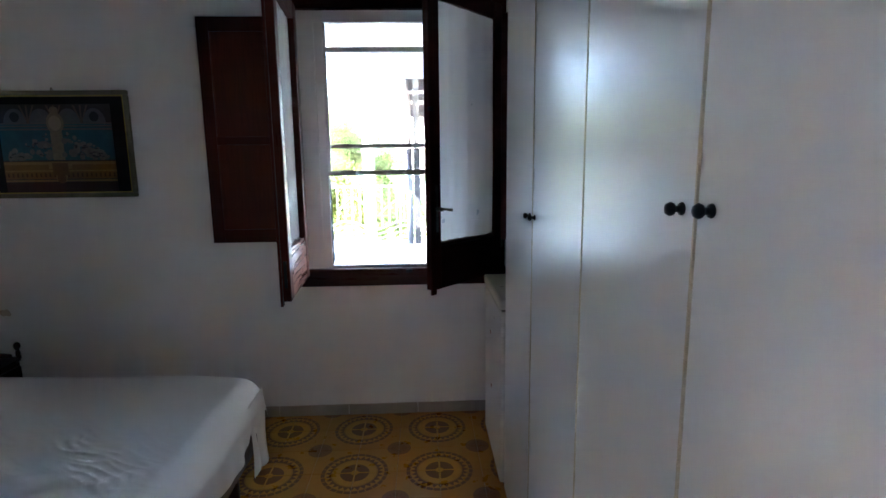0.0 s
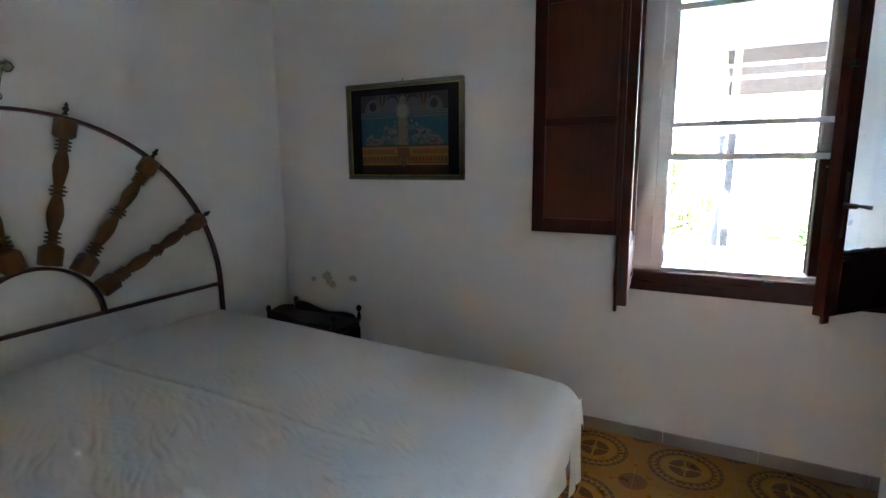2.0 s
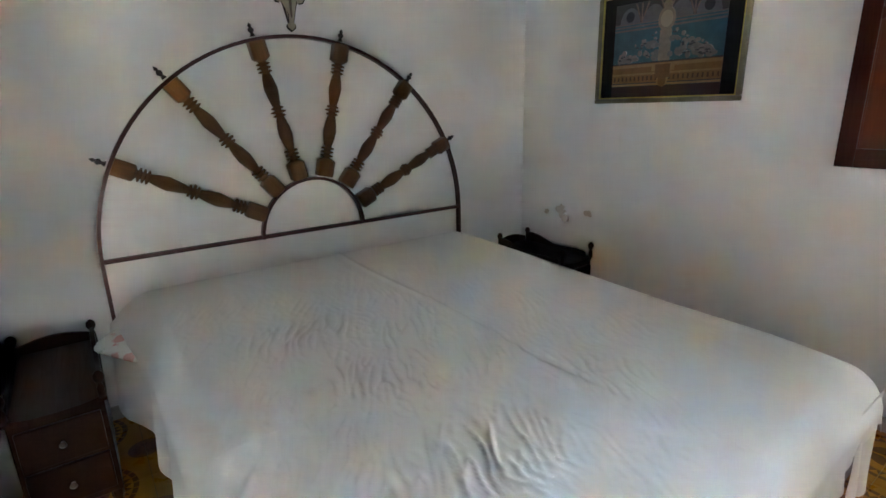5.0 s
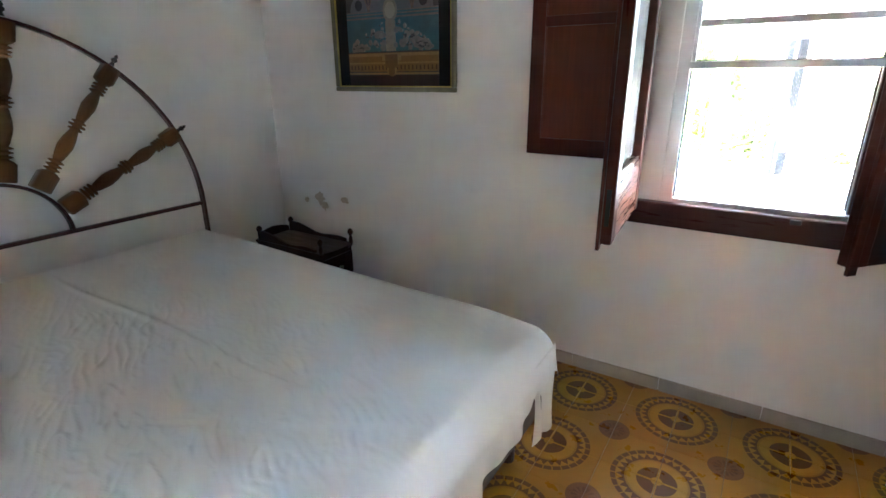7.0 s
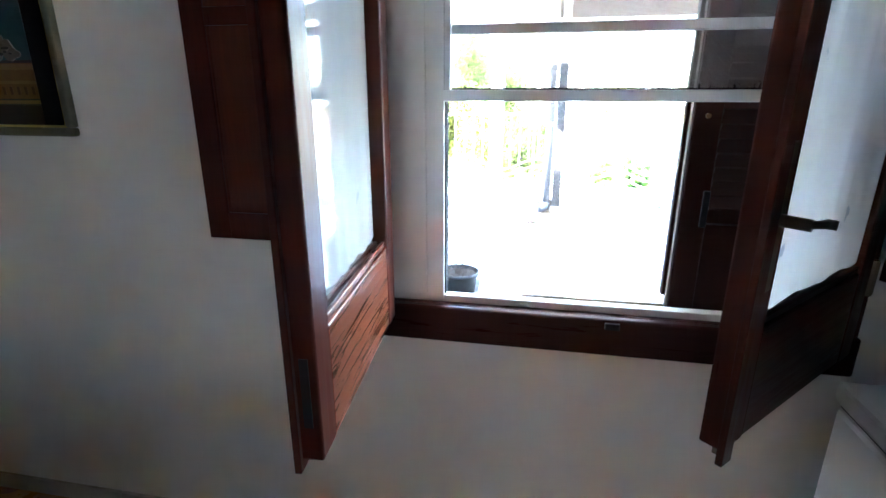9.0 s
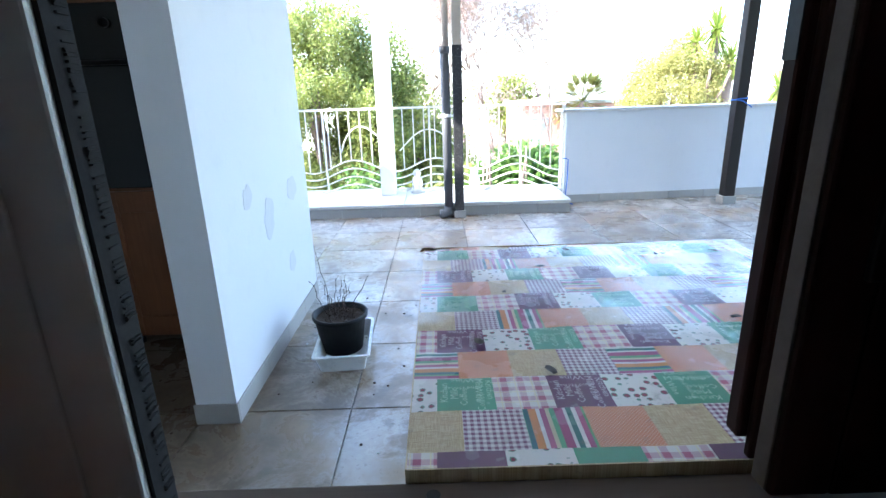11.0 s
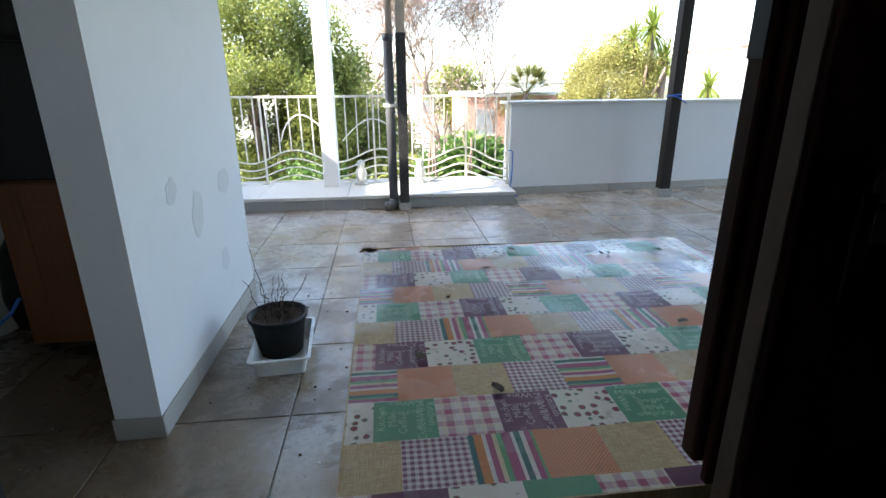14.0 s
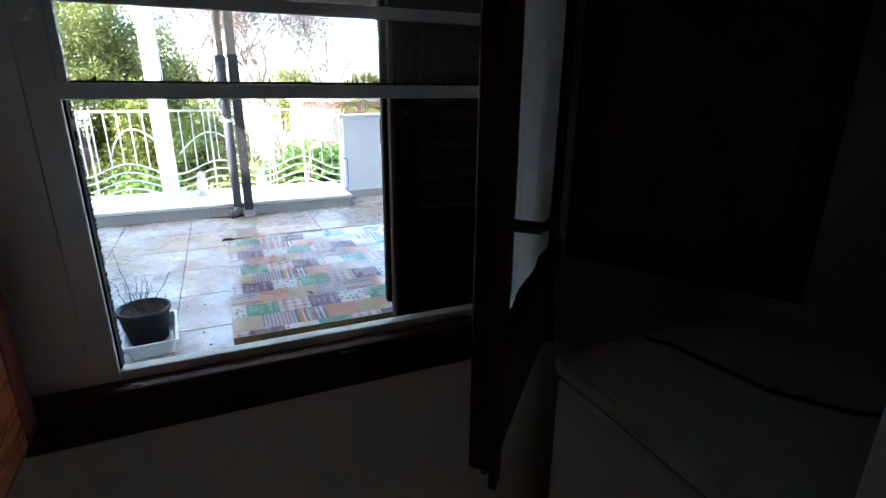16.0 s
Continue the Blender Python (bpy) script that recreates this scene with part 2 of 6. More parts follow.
u, v = centred(x_, CX, 0.0), centred(y_, CY, 0.0)
r = m.math("SQRT", m.math("ADD", m.math("MULTIPLY", u, u), m.math("MULTIPLY", v, v)))
th = m.math("ARCTAN2", v, u)


def between(val, lo, hi, soft=0.0012):
    return m.math("MULTIPLY", m.ramp(val, lo - soft, lo + soft), m.ramp(val, hi + soft, hi - soft))


saw28 = m.math("PINGPONG", m.math("MULTIPLY", th, 28 / (2 * math.pi)), 0.5)
seg = m.ramp(saw28, 0.05, 0.08)
outer = m.math("MULTIPLY", between(r, 0.139, 0.157), seg)
tooth_r = m.math("MULTIPLY_ADD", saw28, -0.046, 0.136)
teeth = m.math("MULTIPLY", between(r, 0.108, 0.136), m.ramp(m.math("SUBTRACT", r, tooth_r), 0.001, -0.001))
ring = between(r, 0.101, 0.109)
disc = m.math("MULTIPLY", between(r, 0.019, 0.068), m.ramp(m.math("MINIMUM", m.math("ABSOLUTE", u), m.math("ABSOLUTE", v)), 0.0035, 0.0055))
brown = m.math("MAXIMUM", m.math("MAXIMUM", outer, teeth), m.math("MAXIMUM", m.math("MULTIPLY", ring, 0.3), disc))
u2, v2 = centred(x_, CX, 0.5), centred(y_, CY, 0.5)
r2 = m.math("SQRT", m.math("ADD", m.math("MULTIPLY", u2, u2), m.math("MULTIPLY", v2, v2)))
th2 = m.math("ARCTAN2", v2, u2)
med = m.math("LESS_THAN", r2, 0.060)
petal = m.math("MULTIPLY", between(r2, 0.018, 0.040), m.ramp(m.math("PINGPONG", m.math("MULTIPLY", th2, 12 / (2 * math.pi)), 0.5), 0.2, 0.3))
ground = m.mix(m.ramp(r, 0.06, 0.165), (0.60, 0.275, 0.028), (0.42, 0.160, 0.014))
mott = m.noise(p_, 14, 5)
ground = m.mix(m.ramp(mott, 0.35, 0.7, 0, 0.5), ground, (0.34, 0.125, 0.012))
rnd = m.n("ObjectInfo").outputs["Random"]
ground = m.mix(m.math("MULTIPLY", rnd, 0.35), ground, (0.55, 0.28, 0.035))
c = m.mix(m.math("MULTIPLY", brown, 0.92), ground, (0.135, 0.038, 0.011))
c = m.mix(m.math("MULTIPLY", med, 0.85), c, m.mix(petal, (0.18, 0.060, 0.022), (0.11, 0.033, 0.012)))
m.color(c)
m.rough(m.ramp(mott, 0.3, 0.7, 0.24, 0.42))
m.bump(m.noise(p_, 25, 3), 0.04, 0.004)
M_TILE = m.m

# weathered stone-look terrace tiles
m = Mat("terrace_stone_tile", 0.5)
p_ = m.pos()
rnd = m.n("ObjectInfo").outputs["Random"]
big, mid, fine = m.noise(p_, 1.7, 5, 0.6, 0.0), m.noise(p_, 4.2, 9, 0.70, 0.4), m.noise(p_, 45, 4)
x_, y_, z_ = m.xyz(p_)
c = m.mix(m.ramp(big, 0.35, 0.65), (0.47, 0.44, 0.40), (0.34, 0.30, 0.25))
c = m.mix(m.ramp(mid, 0.50, 0.57, 0, 0.68), c, (0.17, 0.125, 0.085))
c = m.mix(m.ramp(m.noise(p_, 7.5, 8, 0.7), 0.56, 0.64, 0, 0.6), c, (0.10, 0.09, 0.08))
c = m.mix(m.ramp(m.math("ADD", big, m.math("MULTIPLY", rnd, 0.18)), 0.54, 0.72, 0, 0.7), c, (0.27, 0.18, 0.10))
# trodden dirt around the outdoor kitchen
away = m.math("ADD", m.math("MULTIPLY", m.math("ABSOLUTE", m.math("ADD", x_, 1.75)), 0.85), m.math("MULTIPLY", m.math("ABSOLUTE", m.math("SUBTRACT", y_, 1.5)), 0.35))
dirt = m.ramp(m.math("ADD", away, m.math("MULTIPLY", m.math("SUBTRACT", mid, 0.5), -2.2)), 1.55, 0.65, 0, 0.9)
c = m.mix(dirt, c, m.mix(fine, (0.055, 0.038, 0.024), (0.15, 0.11, 0.075)))
c = m.mix(m.ramp(fine, 0.60, 0.70, 0, 0.4), c, (0.10, 0.085, 0.075))
m.color(c)
m.rough(m.ramp(mid, 0.35, 0.65, 0.16, 0.42))
m.bump(m.math("ADD", mid, m.math("MULTIPLY", fine, 0.3)), 0.10, 0.005)
M_STONE = m.m


def leafy(name, a, b, c):
    m = Mat(name, 0.55)
    rnd = m.n("NewGeometry").outputs["Random Per Island"]
    m.color(m.mix(m.ramp(rnd, 0.5, 1.0), m.mix(m.ramp(rnd, 0.0, 0.5), a, b), c))
    tr, ms = m.n("BsdfTranslucent"), m.n("MixShader")
    tr.inputs[0].default_value = (*[x * 1.3 for x in b], 1)
    ms.inputs[0].default_value = 0.42
    m.t.links.new(m.b.outputs[0], ms.inputs[1])
    m.t.links.new(tr.outputs[0], ms.inputs[2])
    m.t.links.new(ms.outputs[0], m.t.nodes["Material Output"].inputs[0])
    return m.m


M_LEAFG = leafy("green_leaves", (0.07, 0.105, 0.02), (0.18, 0.21, 0.045), (0.36, 0.35, 0.12))
M_LEAFY = leafy("yellow_green_leaves", (0.12, 0.13, 0.03), (0.29, 0.28, 0.08), (0.48, 0.42, 0.17))
M_LEAFD = leafy("dark_shrub_leaves", (0.035, 0.08, 0.02), (0.09, 0.17, 0.035), (0.19, 0.27, 0.06))
M_LEAFB = leafy("dry_brown_leaves", (0.17, 0.12, 0.095), (0.26, 0.19, 0.15), (0.36, 0.27, 0.21))
M_PALM = leafy("palm_leaves", (0.10, 0.17, 0.03), (0.22, 0.28, 0.05), (0.36, 0.36, 0.08))
M_BARK = plain("bark", (0.21, 0.15, 0.12), 0.95, vary=0.4, size=12, bump=0.5)
M_GROUND = plain("garden_ground", (0.13, 0.12, 0.06), 1.0, vary=0.5, size=0.6, bump=0.3)


# ---- mesh helpers ----
def bm_box(x0, x1, y0, y1, z0, z1, bev=0.0, into=None):
    bm = bmesh.new()
    vs = [bm.verts.new((x, y, z)) for x in (x0, x1) for y in (y0, y1) for z in (z0, z1)]
    for q in ((0, 1, 3, 2), (4, 6, 7, 5), (0, 4, 5, 1), (2, 3, 7, 6), (0, 2, 6, 4), (1, 5, 7, 3)):
        bm.faces.new([vs[i] for i in q])
    if bev:
        bmesh.ops.bevel(bm, geom=bm.edges[:], offset=bev, segments=2, profile=0.5, affect="EDGES")
    return merged(into, bm)


def merged(into, bm, matrix=None):
    """Adds bm to another bmesh, or returns it."""
    if matrix is not None:
        bm.transform(matrix)
    if into is None:
        return bm
    me = bpy.data.meshes.new("join")
    bm.to_mesh(me)
    bm.free()
    into.from_mesh(me)
    bpy.data.meshes.remove(me)
    return into


def bm_lathe(profile, seg=20, into=None, matrix=None):
    """profile: (radius, z) from bottom to top."""
    bm = bmesh.new()
    rings = []
    for r, z in profile:
        if r < 1e-5:
            rings.append([bm.verts.new((0, 0, z))])
        else:
            rings.append([bm.verts.new((r * math.cos(2 * math.pi * i / seg), r * math.sin(2 * math.pi * i / seg), z)) for i in range(seg)])
    for a, b in zip(rings, rings[1:]):
        for i in range(seg):
            j = (i + 1) % seg
            if len(a) == 1 and len(b) == 1:
                continue
            if len(a) == 1:
                bm.faces.new((a[0], b[j], b[i]))
            elif len(b) == 1:
                bm.faces.new((a[i], a[j], b[0]))
            else:
                bm.faces.new((a[i], a[j], b[j], b[i]))
    for ring, flip in ((rings[0], True), (rings[-1], False)):
        if len(ring) > 1:
            bm.faces.new(ring[::-1] if flip else ring)
    return merged(into, bm, matrix)


def bm_tube(points, radius, seg=8, square=False, into=None):
    """A rod along points; radius a number, or one for each point."""
    bm = bmesh.new()
    pts = [Vector(p) for p in points]
    rad = radius if isinstance(radius, (list, tuple)) else [radius] * len(pts)
    n = 4 if square else seg
    up, rings = None, []
    for i, p in enumerate(pts):
        d = (pts[min(i + 1, len(pts) - 1)] - pts[max(i - 1, 0)]).normalized()
        if up is None:
            up = Vector((1, 0, 0)) if abs(d.x) < 0.8 else Vector((0, 0, 1))
        side = d.cross(up).normalized()
        up = side.cross(d).normalized()
        off = math.pi / 4 if square else 0
        rings.append([bm.verts.new(p + (side * math.cos(off + 2 * math.pi * k / n) + up * math.sin(off + 2 * math.pi * k / n)) * rad[i]) for k in range(n)])
    for a, b in zip(rings, rings[1:]):
        for k in range(n):
            bm.faces.new((a[k], a[(k + 1) % n], b[(k + 1) % n], b[k]))
    bm.faces.new(rings[0][::-1])
    bm.faces.new(rings[-1])
    return merged(into, bm)


def bm_plate(outline, y0, y1, into=None):
    """A plate with its outline in x and z, between y0 and y1."""
    bm = bmesh.new()
    a = [bm.verts.new((x, y0, z)) for x, z in outline]
    b = [bm.verts.new((x, y1, z)) for x, z in outline]
    bm.faces.new(a)
    bm.faces.new(b[::-1])
    for i in range(len(a)):
        j = (i + 1) % len(a)
        bm.faces.new((a[j], a[i], b[i], b[j]))
    bmesh.ops.recalc_face_normals(bm, faces=bm.faces[:])
    return merged(into, bm)


def finish(name, bm, material, smooth=False):
    bmesh.ops.recalc_face_normals(bm, faces=bm.faces[:])
    me = bpy.data.meshes.new(name)
    bm.to_mesh(me)
    bm.free()
    for mt in (material if isinstance(material, (list, tuple)) else [material]):
        me.materials.append(mt)
    if smooth:
        for f in me.polygons:
            f.use_smooth = True
    return me


def part(name, bm, material, parent, label="", smooth=False):
    ob = new(name, finish(name, bm, material, smooth))
    ob.parent = parent
    return tagged(ob, label)


def piece(name, mesh, parent, x=0, y=0, z=0):
    ob = new(name, mesh)
    ob.parent = parent
    ob.location = (x, y, z)
    return ob


def thing(name, label, category, at=(0, 0, 0), turn=0, group="", kind=""):
    ob = new(name)
    ob.matrix_world = pose(*at, 0, 0, turn)
    return tagged(ob, label, category, group, kind)


def solo(name, bm, material, label, category, group="", kind="", smooth=False, at=None):
    ob = new(name, finish(name, bm, material, smooth))
    if at:
        ob.location = at
    return tagged(ob, label, category, group, kind)


def struct(name, bm, material, label, category):
    return solo(name, bm, material, label, category, kind="structure")


# ---- the room's shell ----
XW, XE, YS, H = -2.58, 1.22, -2.765, 2.80
WX0, WX1, WZ0, WZ1 = -0.44, 0.72, 0.79, 2.28  # window opening
WT = 0.145

bm = bm_box(XW - 0.2, WX0, 0, WT, -0.1, H + 0.1)
bm_box(WX1, XE + 0.2, 0, WT, -0.1, H + 0.1, into=bm)
bm_box(WX0, WX1, 0, WT, -0.1, WZ0, into=bm)
bm_box(WX0, WX1, 0, WT, WZ1, H + 0.1, into=bm)
wall_n = struct("wall_north", bm, M_WALL, "white painted plaster wall around the window", "wall")
DX0, DX1, DZ = -0.20, 0.58, 2.08  # open doorway at the back of the room
wall_w = struct("wall_west", bm_box(XW - 0.2, XW, YS - 0.12, 0, -0.1, H + 0.1), M_WALL, "white painted plaster wall behind the bed", "wall")
struct("wall_east", bm_box(XE, XE + 0.2, YS - 0.12, 0, -0.1, H + 0.1), M_WALL, "white painted plaster wall behind the wardrobe", "wall")
bm = bm_box(XW, DX0, YS - 0.12, YS, -0.1, H + 0.1)
bm_box(DX1, XE, YS - 0.2, YS, -0.1, H + 0.1, into=bm)
bm_box(DX0, DX1, YS - 0.12, YS, DZ, H + 0.1, into=bm)
struct("wall_south", bm, M_WALL, "white painted plaster wall with an open doorway", "wall")
struct("ceiling", bm_box(XW, XE, YS, 0, H, H + 0.1), M_CEIL, "plain white bedroom ceiling", "ceiling")
floor = struct("floor", bm_box(XW, XE, YS, 0, -0.1, -0.006), M_GROUT, "ochre ceramic floor with brown rosettes", "floor")
base = thing("baseboard", "beige tile skirting along the bedroom walls", "baseboard", kind="structure")


# unseen passage added beyond the doorway; its roof gap feeds daylight to the room
PY = YS - 0.12
bm = bm_box(-2.4, 1.4, PY - 1.9, PY - 1.7, -0.1, 2.6)
bm_box(-2.4, -2.2, PY - 1.7, PY, -0.1, 2.6, into=bm)
bm_box(1.2, 1.4, PY - 1.7, PY, -0.1, 2.6, into=bm)
bm_box(-1.97, 1.2, PY - 1.7, PY, 2.5, 2.6, into=bm)
struct("wall_passage", bm, M_PASSAGE, "added unseen passage walls that bounce daylight into the room", "wall")
struct("door_threshold", bm_box(DX0, DX1, PY, YS, -0.1, -0.002), M_SKIRT, "beige stone threshold of the doorway", "threshold")
struct("passage_floor", bm_box(-2.2, 1.2, PY - 1.7, PY, -0.12, -0.006), M_SKIRT, "plain beige floor of the added passage", "floor")

# ---- outside wall of the house, terrace shell ----
TZ = 0.06
LEDGE_Y = 4.73
bm = bm_box(-3.8, XW - 0.2, 0.0, WT, -2.7, 3.15)
bm_box(XE + 0.2, 7.0, 0.0, WT, -2.7, 3.0, into=bm)
bm_box(XW - 0.2, XE + 0.2, 0.0, WT, -2.7, -0.1, into=bm)
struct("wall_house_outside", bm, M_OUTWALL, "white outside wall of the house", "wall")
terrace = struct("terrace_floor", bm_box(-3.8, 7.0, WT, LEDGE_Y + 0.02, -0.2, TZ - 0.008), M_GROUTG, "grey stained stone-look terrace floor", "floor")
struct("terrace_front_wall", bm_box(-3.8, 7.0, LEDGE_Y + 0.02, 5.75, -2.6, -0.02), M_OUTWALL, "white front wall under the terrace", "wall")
# out of view, added to keep low sun off the terrace
struct("wall_terrace_west", bm_box(-3.98, -3.8, 0, 5.75, -2.7, 3.15), M_OUTWALL, "unseen white side wall added to block the sun", "wall")
# roof over the terrace with a white edge beam
struct("terrace_ceiling", bm_box(-0.79, 1.7, WT, 4.66, 3.05, 3.06), M_CANVAS, "white cover of the terrace roof, made translucent for extra light", "ceiling")
bm = bmesh.new()
bm_box(-0.79, 7.0, 4.56, 4.72, 2.65, 3.15, into=bm)
struct("roof_beam", bm, M_OUTWALL, "white beam along the terrace roof edge", "beam")

# unseen slab; its edge is set to keep sun off the floor
struct("kitchen_ceiling", bm_box(-3.8, -0.79, WT, 3.55, 3.05, 3.15), M_CEIL, "unseen solid ceiling added over the kitchen to shade the floor", "ceiling")
# opaque stretch out of view, put in to darken the parapet
struct("terrace_ceiling_solid", bm_box(1.7, 7.0, WT, 4.66, 3.05, 3.15), M_CEIL, "unseen solid ceiling added to dim the parapet end", "ceiling")
# added slab that stops sun leaking over the wall onto the table
struct("house_roof", bm_box(XW - 0.2, XE + 0.2, YS - 0.12, WT, H + 0.1, 3.15), M_CEIL, "unseen roof slab added over the bedroom to stop sun leaks", "roof")
# panel out of view, placed in the path of sun towards the parapet
struct("terrace_ceiling_west", bm_box(-2.35, -0.79, 3.55, 4.54, 3.05, 3.06), M_CANVAS, "unseen white panel added to shade the parapet from the sun", "ceiling")
struct("wall_kitchen_back", bm_box(-3.8, -0.945, 2.84, 2.94, TZ, 3.05), M_OUTWALL, "white back wall of the outdoor kitchen", "wall")
# unseen eave added to shade the parapet and the floor strip before it
struct("terrace_ceiling_east", bm_box(1.25, 7.0, 4.72, 5.50, 3.05, 3.10), M_CEIL, "unseen white eave added to shade the parapet side", "ceiling")
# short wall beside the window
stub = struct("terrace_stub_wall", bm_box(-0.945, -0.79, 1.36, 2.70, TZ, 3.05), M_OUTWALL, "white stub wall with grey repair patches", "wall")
for cy, cz, ry, rz, sd in ((1.755, 0.862, 0.045, 0.055, 1), (1.99, 0.722, 0.075, 0.085, 2), (2.39, 0.79, 0.075, 0.07, 3), (2.26, 0.42, 0.05, 0.06, 4)):
    rg = random.Random(sd)
    bm = bmesh.new()
    vs = []
    ph, lobe = rg.uniform(0, 6), rg.uniform(0.10, 0.2)
    for k in range(22):
        a = 2 * math.pi * k / 22
        q = 1 + lobe * math.sin(2 * a + ph) + 0.09 * math.sin(5 * a + 2 * ph) + rg.uniform(-0.04, 0.04)
        vs.append(bm.verts.new((-0.7885, cy + ry * q * math.cos(a), cz + rz * q * math.sin(a))))
    bm.faces.new(vs)
    ext = bmesh.ops.extrude_face_region(bm, geom=bm.faces[:])
    bmesh.ops.translate(bm, verts=[v for v in ext["geom"] if isinstance(v, bmesh.types.BMVert)], vec=(-0.0012, 0, 0))
    part("repair_patch", bm, M_PATCH, stub, "grey filler patch")
skirt = thing("terrace_skirting", "grey tile skirting of the terrace", "baseboard", kind="structure")
bm = bm_box(-0.953, -0.782, 1.352, 1.36, TZ, TZ + 0.085, 0.002)
part("tile", bm, M_SKIRTG, skirt)
for k in range(4):
    part("tile", bm_box(-0.79, -0.782, 1.362 + k * 0.334, 1.362 + k * 0.334 + 0.331, TZ, TZ + 0.085, 0.002), M_SKIRTG, skirt)

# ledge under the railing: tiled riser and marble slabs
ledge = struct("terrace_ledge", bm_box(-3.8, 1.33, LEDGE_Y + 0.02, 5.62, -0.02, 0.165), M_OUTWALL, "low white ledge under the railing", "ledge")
for k in range(13):
    x0 = -3.8 + k * 0.4
    x1 = min(x0 + 0.397, 1.33)
    part("tile", bm_box(x0, x1, LEDGE_Y + 0.008, LEDGE_Y + 0.02, TZ, 0.155, 0.002), M_SKIRTG, ledge)
for k in range(6):
    x0 = -3.8 + k * 0.86
    part("slab", bm_box(x0, min(x0 + 0.857, 1.335), LEDGE_Y - 0.02, 5.64, 0.165, 0.195, 0.004), M_MARBLE, ledge, "pale marble slab")

# parapet
PA = math.radians(3.4)
parapet = thing("parapet", "white rendered parapet with a grey stone coping", "parapet", (1.375, 5.20, 0), 3.4, kind="structure")
part("wall", bm_box(0, 5.2, 0, 0.22, -0.4, 1.03), M_OUTWALL, parapet)
for k in range(5):
    part("coping", bm_box(-0.05 + k * 1.05, -0.05 + k * 1.05 + 1.047, -0.035, 0.26, 1.03, 1.062, 0.004), M_MARBLE, parapet, "grey stone coping slab")
for k in range(13):
    part("tile", bm_box(k * 0.4, k * 0.4 + 0.397, -0.012, 0, TZ, TZ + 0.085, 0.002), M_SKIRTG, parapet)
# floor strip between ledge line and parapet
struct("terrace_floor_edge", bm_box(1.335, 7.0, LEDGE_Y + 0.02, 5.75, -0.02, TZ - 0.008), M_GROUTG, "grey terrace floor beside the parapet", "floor")


# ---- railing ----
def railing():
    t = thing("railing", "cream wrought-iron railing with wave-shaped rods", "railing", (0, 0, 0.195))
    y, z0, z1 = 5.45, 0.03, 0.925
    xa, xb = -3.75, 0.93
    corner, end = Vector((xb, y)), Vector((1.36, 5.20))

    def at(s):
        """Plan point at the length s from the corner, negative along the front."""
        if s <= 0:
            return corner.x + s, corner.y
        d = (end - corner).normalized()
        return corner.x + d.x * s, corner.y + d.y * s

    ln = (end - corner).length
    for s0, s1 in ((xa - xb, 0), (0, ln)):
        (x0, y0), (x1, y1) = at(s0), at(s1)
        part("top_rail", bm_tube([(x0, y0, z1), (x1, y1, z1)], 0.016, square=True), M_RAIL, t)
        part("bottom_rail", bm_tube([(x0, y0, z0), (x1, y1, z0)], 0.012, square=True), M_RAIL, t)

    def wave(s, k):
        return 0.30 - 0.085 * k + 0.070 * math.sin(2 * math.pi * (s + 0.26) / 0.93) * (1 - 0.08 * k)

    for s in (-4.6, -3.4, -2.2, -1.02, 0.0, ln - 0.01):
        x, yy = at(s)
        part("post", bm_tube([(x, yy, 0), (x, yy, z1)], 0.014, square=True), M_RAIL, t)
    s = -4.65
    while s < ln - 0.02:
        x, yy = at(s)
        part("bar", bm_tube([(x, yy, wave(s, 0)), (x, yy, z1)], 0.0085, square=True), M_RAIL, t)
        s += 0.119
    for k in range(4):
        for s0, s1 in ((-4.66, 0.0), (0.0, ln)):
            n = max(6, int((s1 - s0) / 0.05))
            pts = [(*at(s0 + (s1 - s0) * i / n), wave(s0 + (s1 - s0) * i / n, k)) for i in range(n + 1)]
            part("wave_rod", bm_tube(pts, 0.0085, 6), M_RAIL, t, smooth=True)
    # single large arches that rise over the bars
    for s0, s1, top, lean in ((-2.02, -1.45, 0.74, 0.4), (-1.36, -0.70, 0.69, 0.55)):
        pts = []
        for i in range(17):
            f = i / 16
            g = f ** (0.75 if lean < 0.5 else 1.0)
            pts.append((*at(s0 + (s1 - s0) * f), 0.46 + (top - 0.46) * math.sin(math.pi * g)))
        part("arch_rod", bm_tube(pts, 0.0085, 6), M_RAIL, t, smooth=True)
    return t


railing()
# white pillar on the ledge
pil = thing("white_column", "white painted square column standing on the ledge", "column", (-0.56, 5.30, 0.195))
part("shaft", bm_box(-0.08, 0.08, -0.08, 0.08, 0, 4.6, 0.006), M_COLUMN, pil)
for x in (-0.245, 0.40):
    prof = [(0.0, 0), (0.075, 0), (0.075, 0.02), (0.05, 0.03), (0.055, 0.08), (0.062, 0.12), (0.052, 0.165), (0.034, 0.185), (0.042, 0.21), (0.040, 0.24), (0.022, 0.262), (0, 0.27)]
    solo("garden_figurine", bm_lathe(prof, 16), M_MARBLE, "small white plaster garden figurine on the ledge", "figurine", "figurines on the ledge", smooth=True, at=(x, 5.34, 0.195))

# posts and downpipe
# post and pipe both turn from dark to sandy near 1.6 m
po = thing("terrace_post", "square post, dark and speckled below, sandy above", "post", (0.20, 4.665, TZ))
part("foot", bm_box(-0.058, 0.058, -0.058, 0.058, 0, 0.075, 0.004), M_SKIRTG, po, "grey tile foot")
part("sleeve", bm_box(-0.045, 0.045, -0.045, 0.045, 0.075, 1.62, 0.004), M_POSTLOW, po, "dark speckled lower length")
part("shaft", bm_box(-0.041, 0.041, -0.041, 0.041, 1.62, 2.59, 0.004), M_POSTUP, po, "sandy upper shaft")
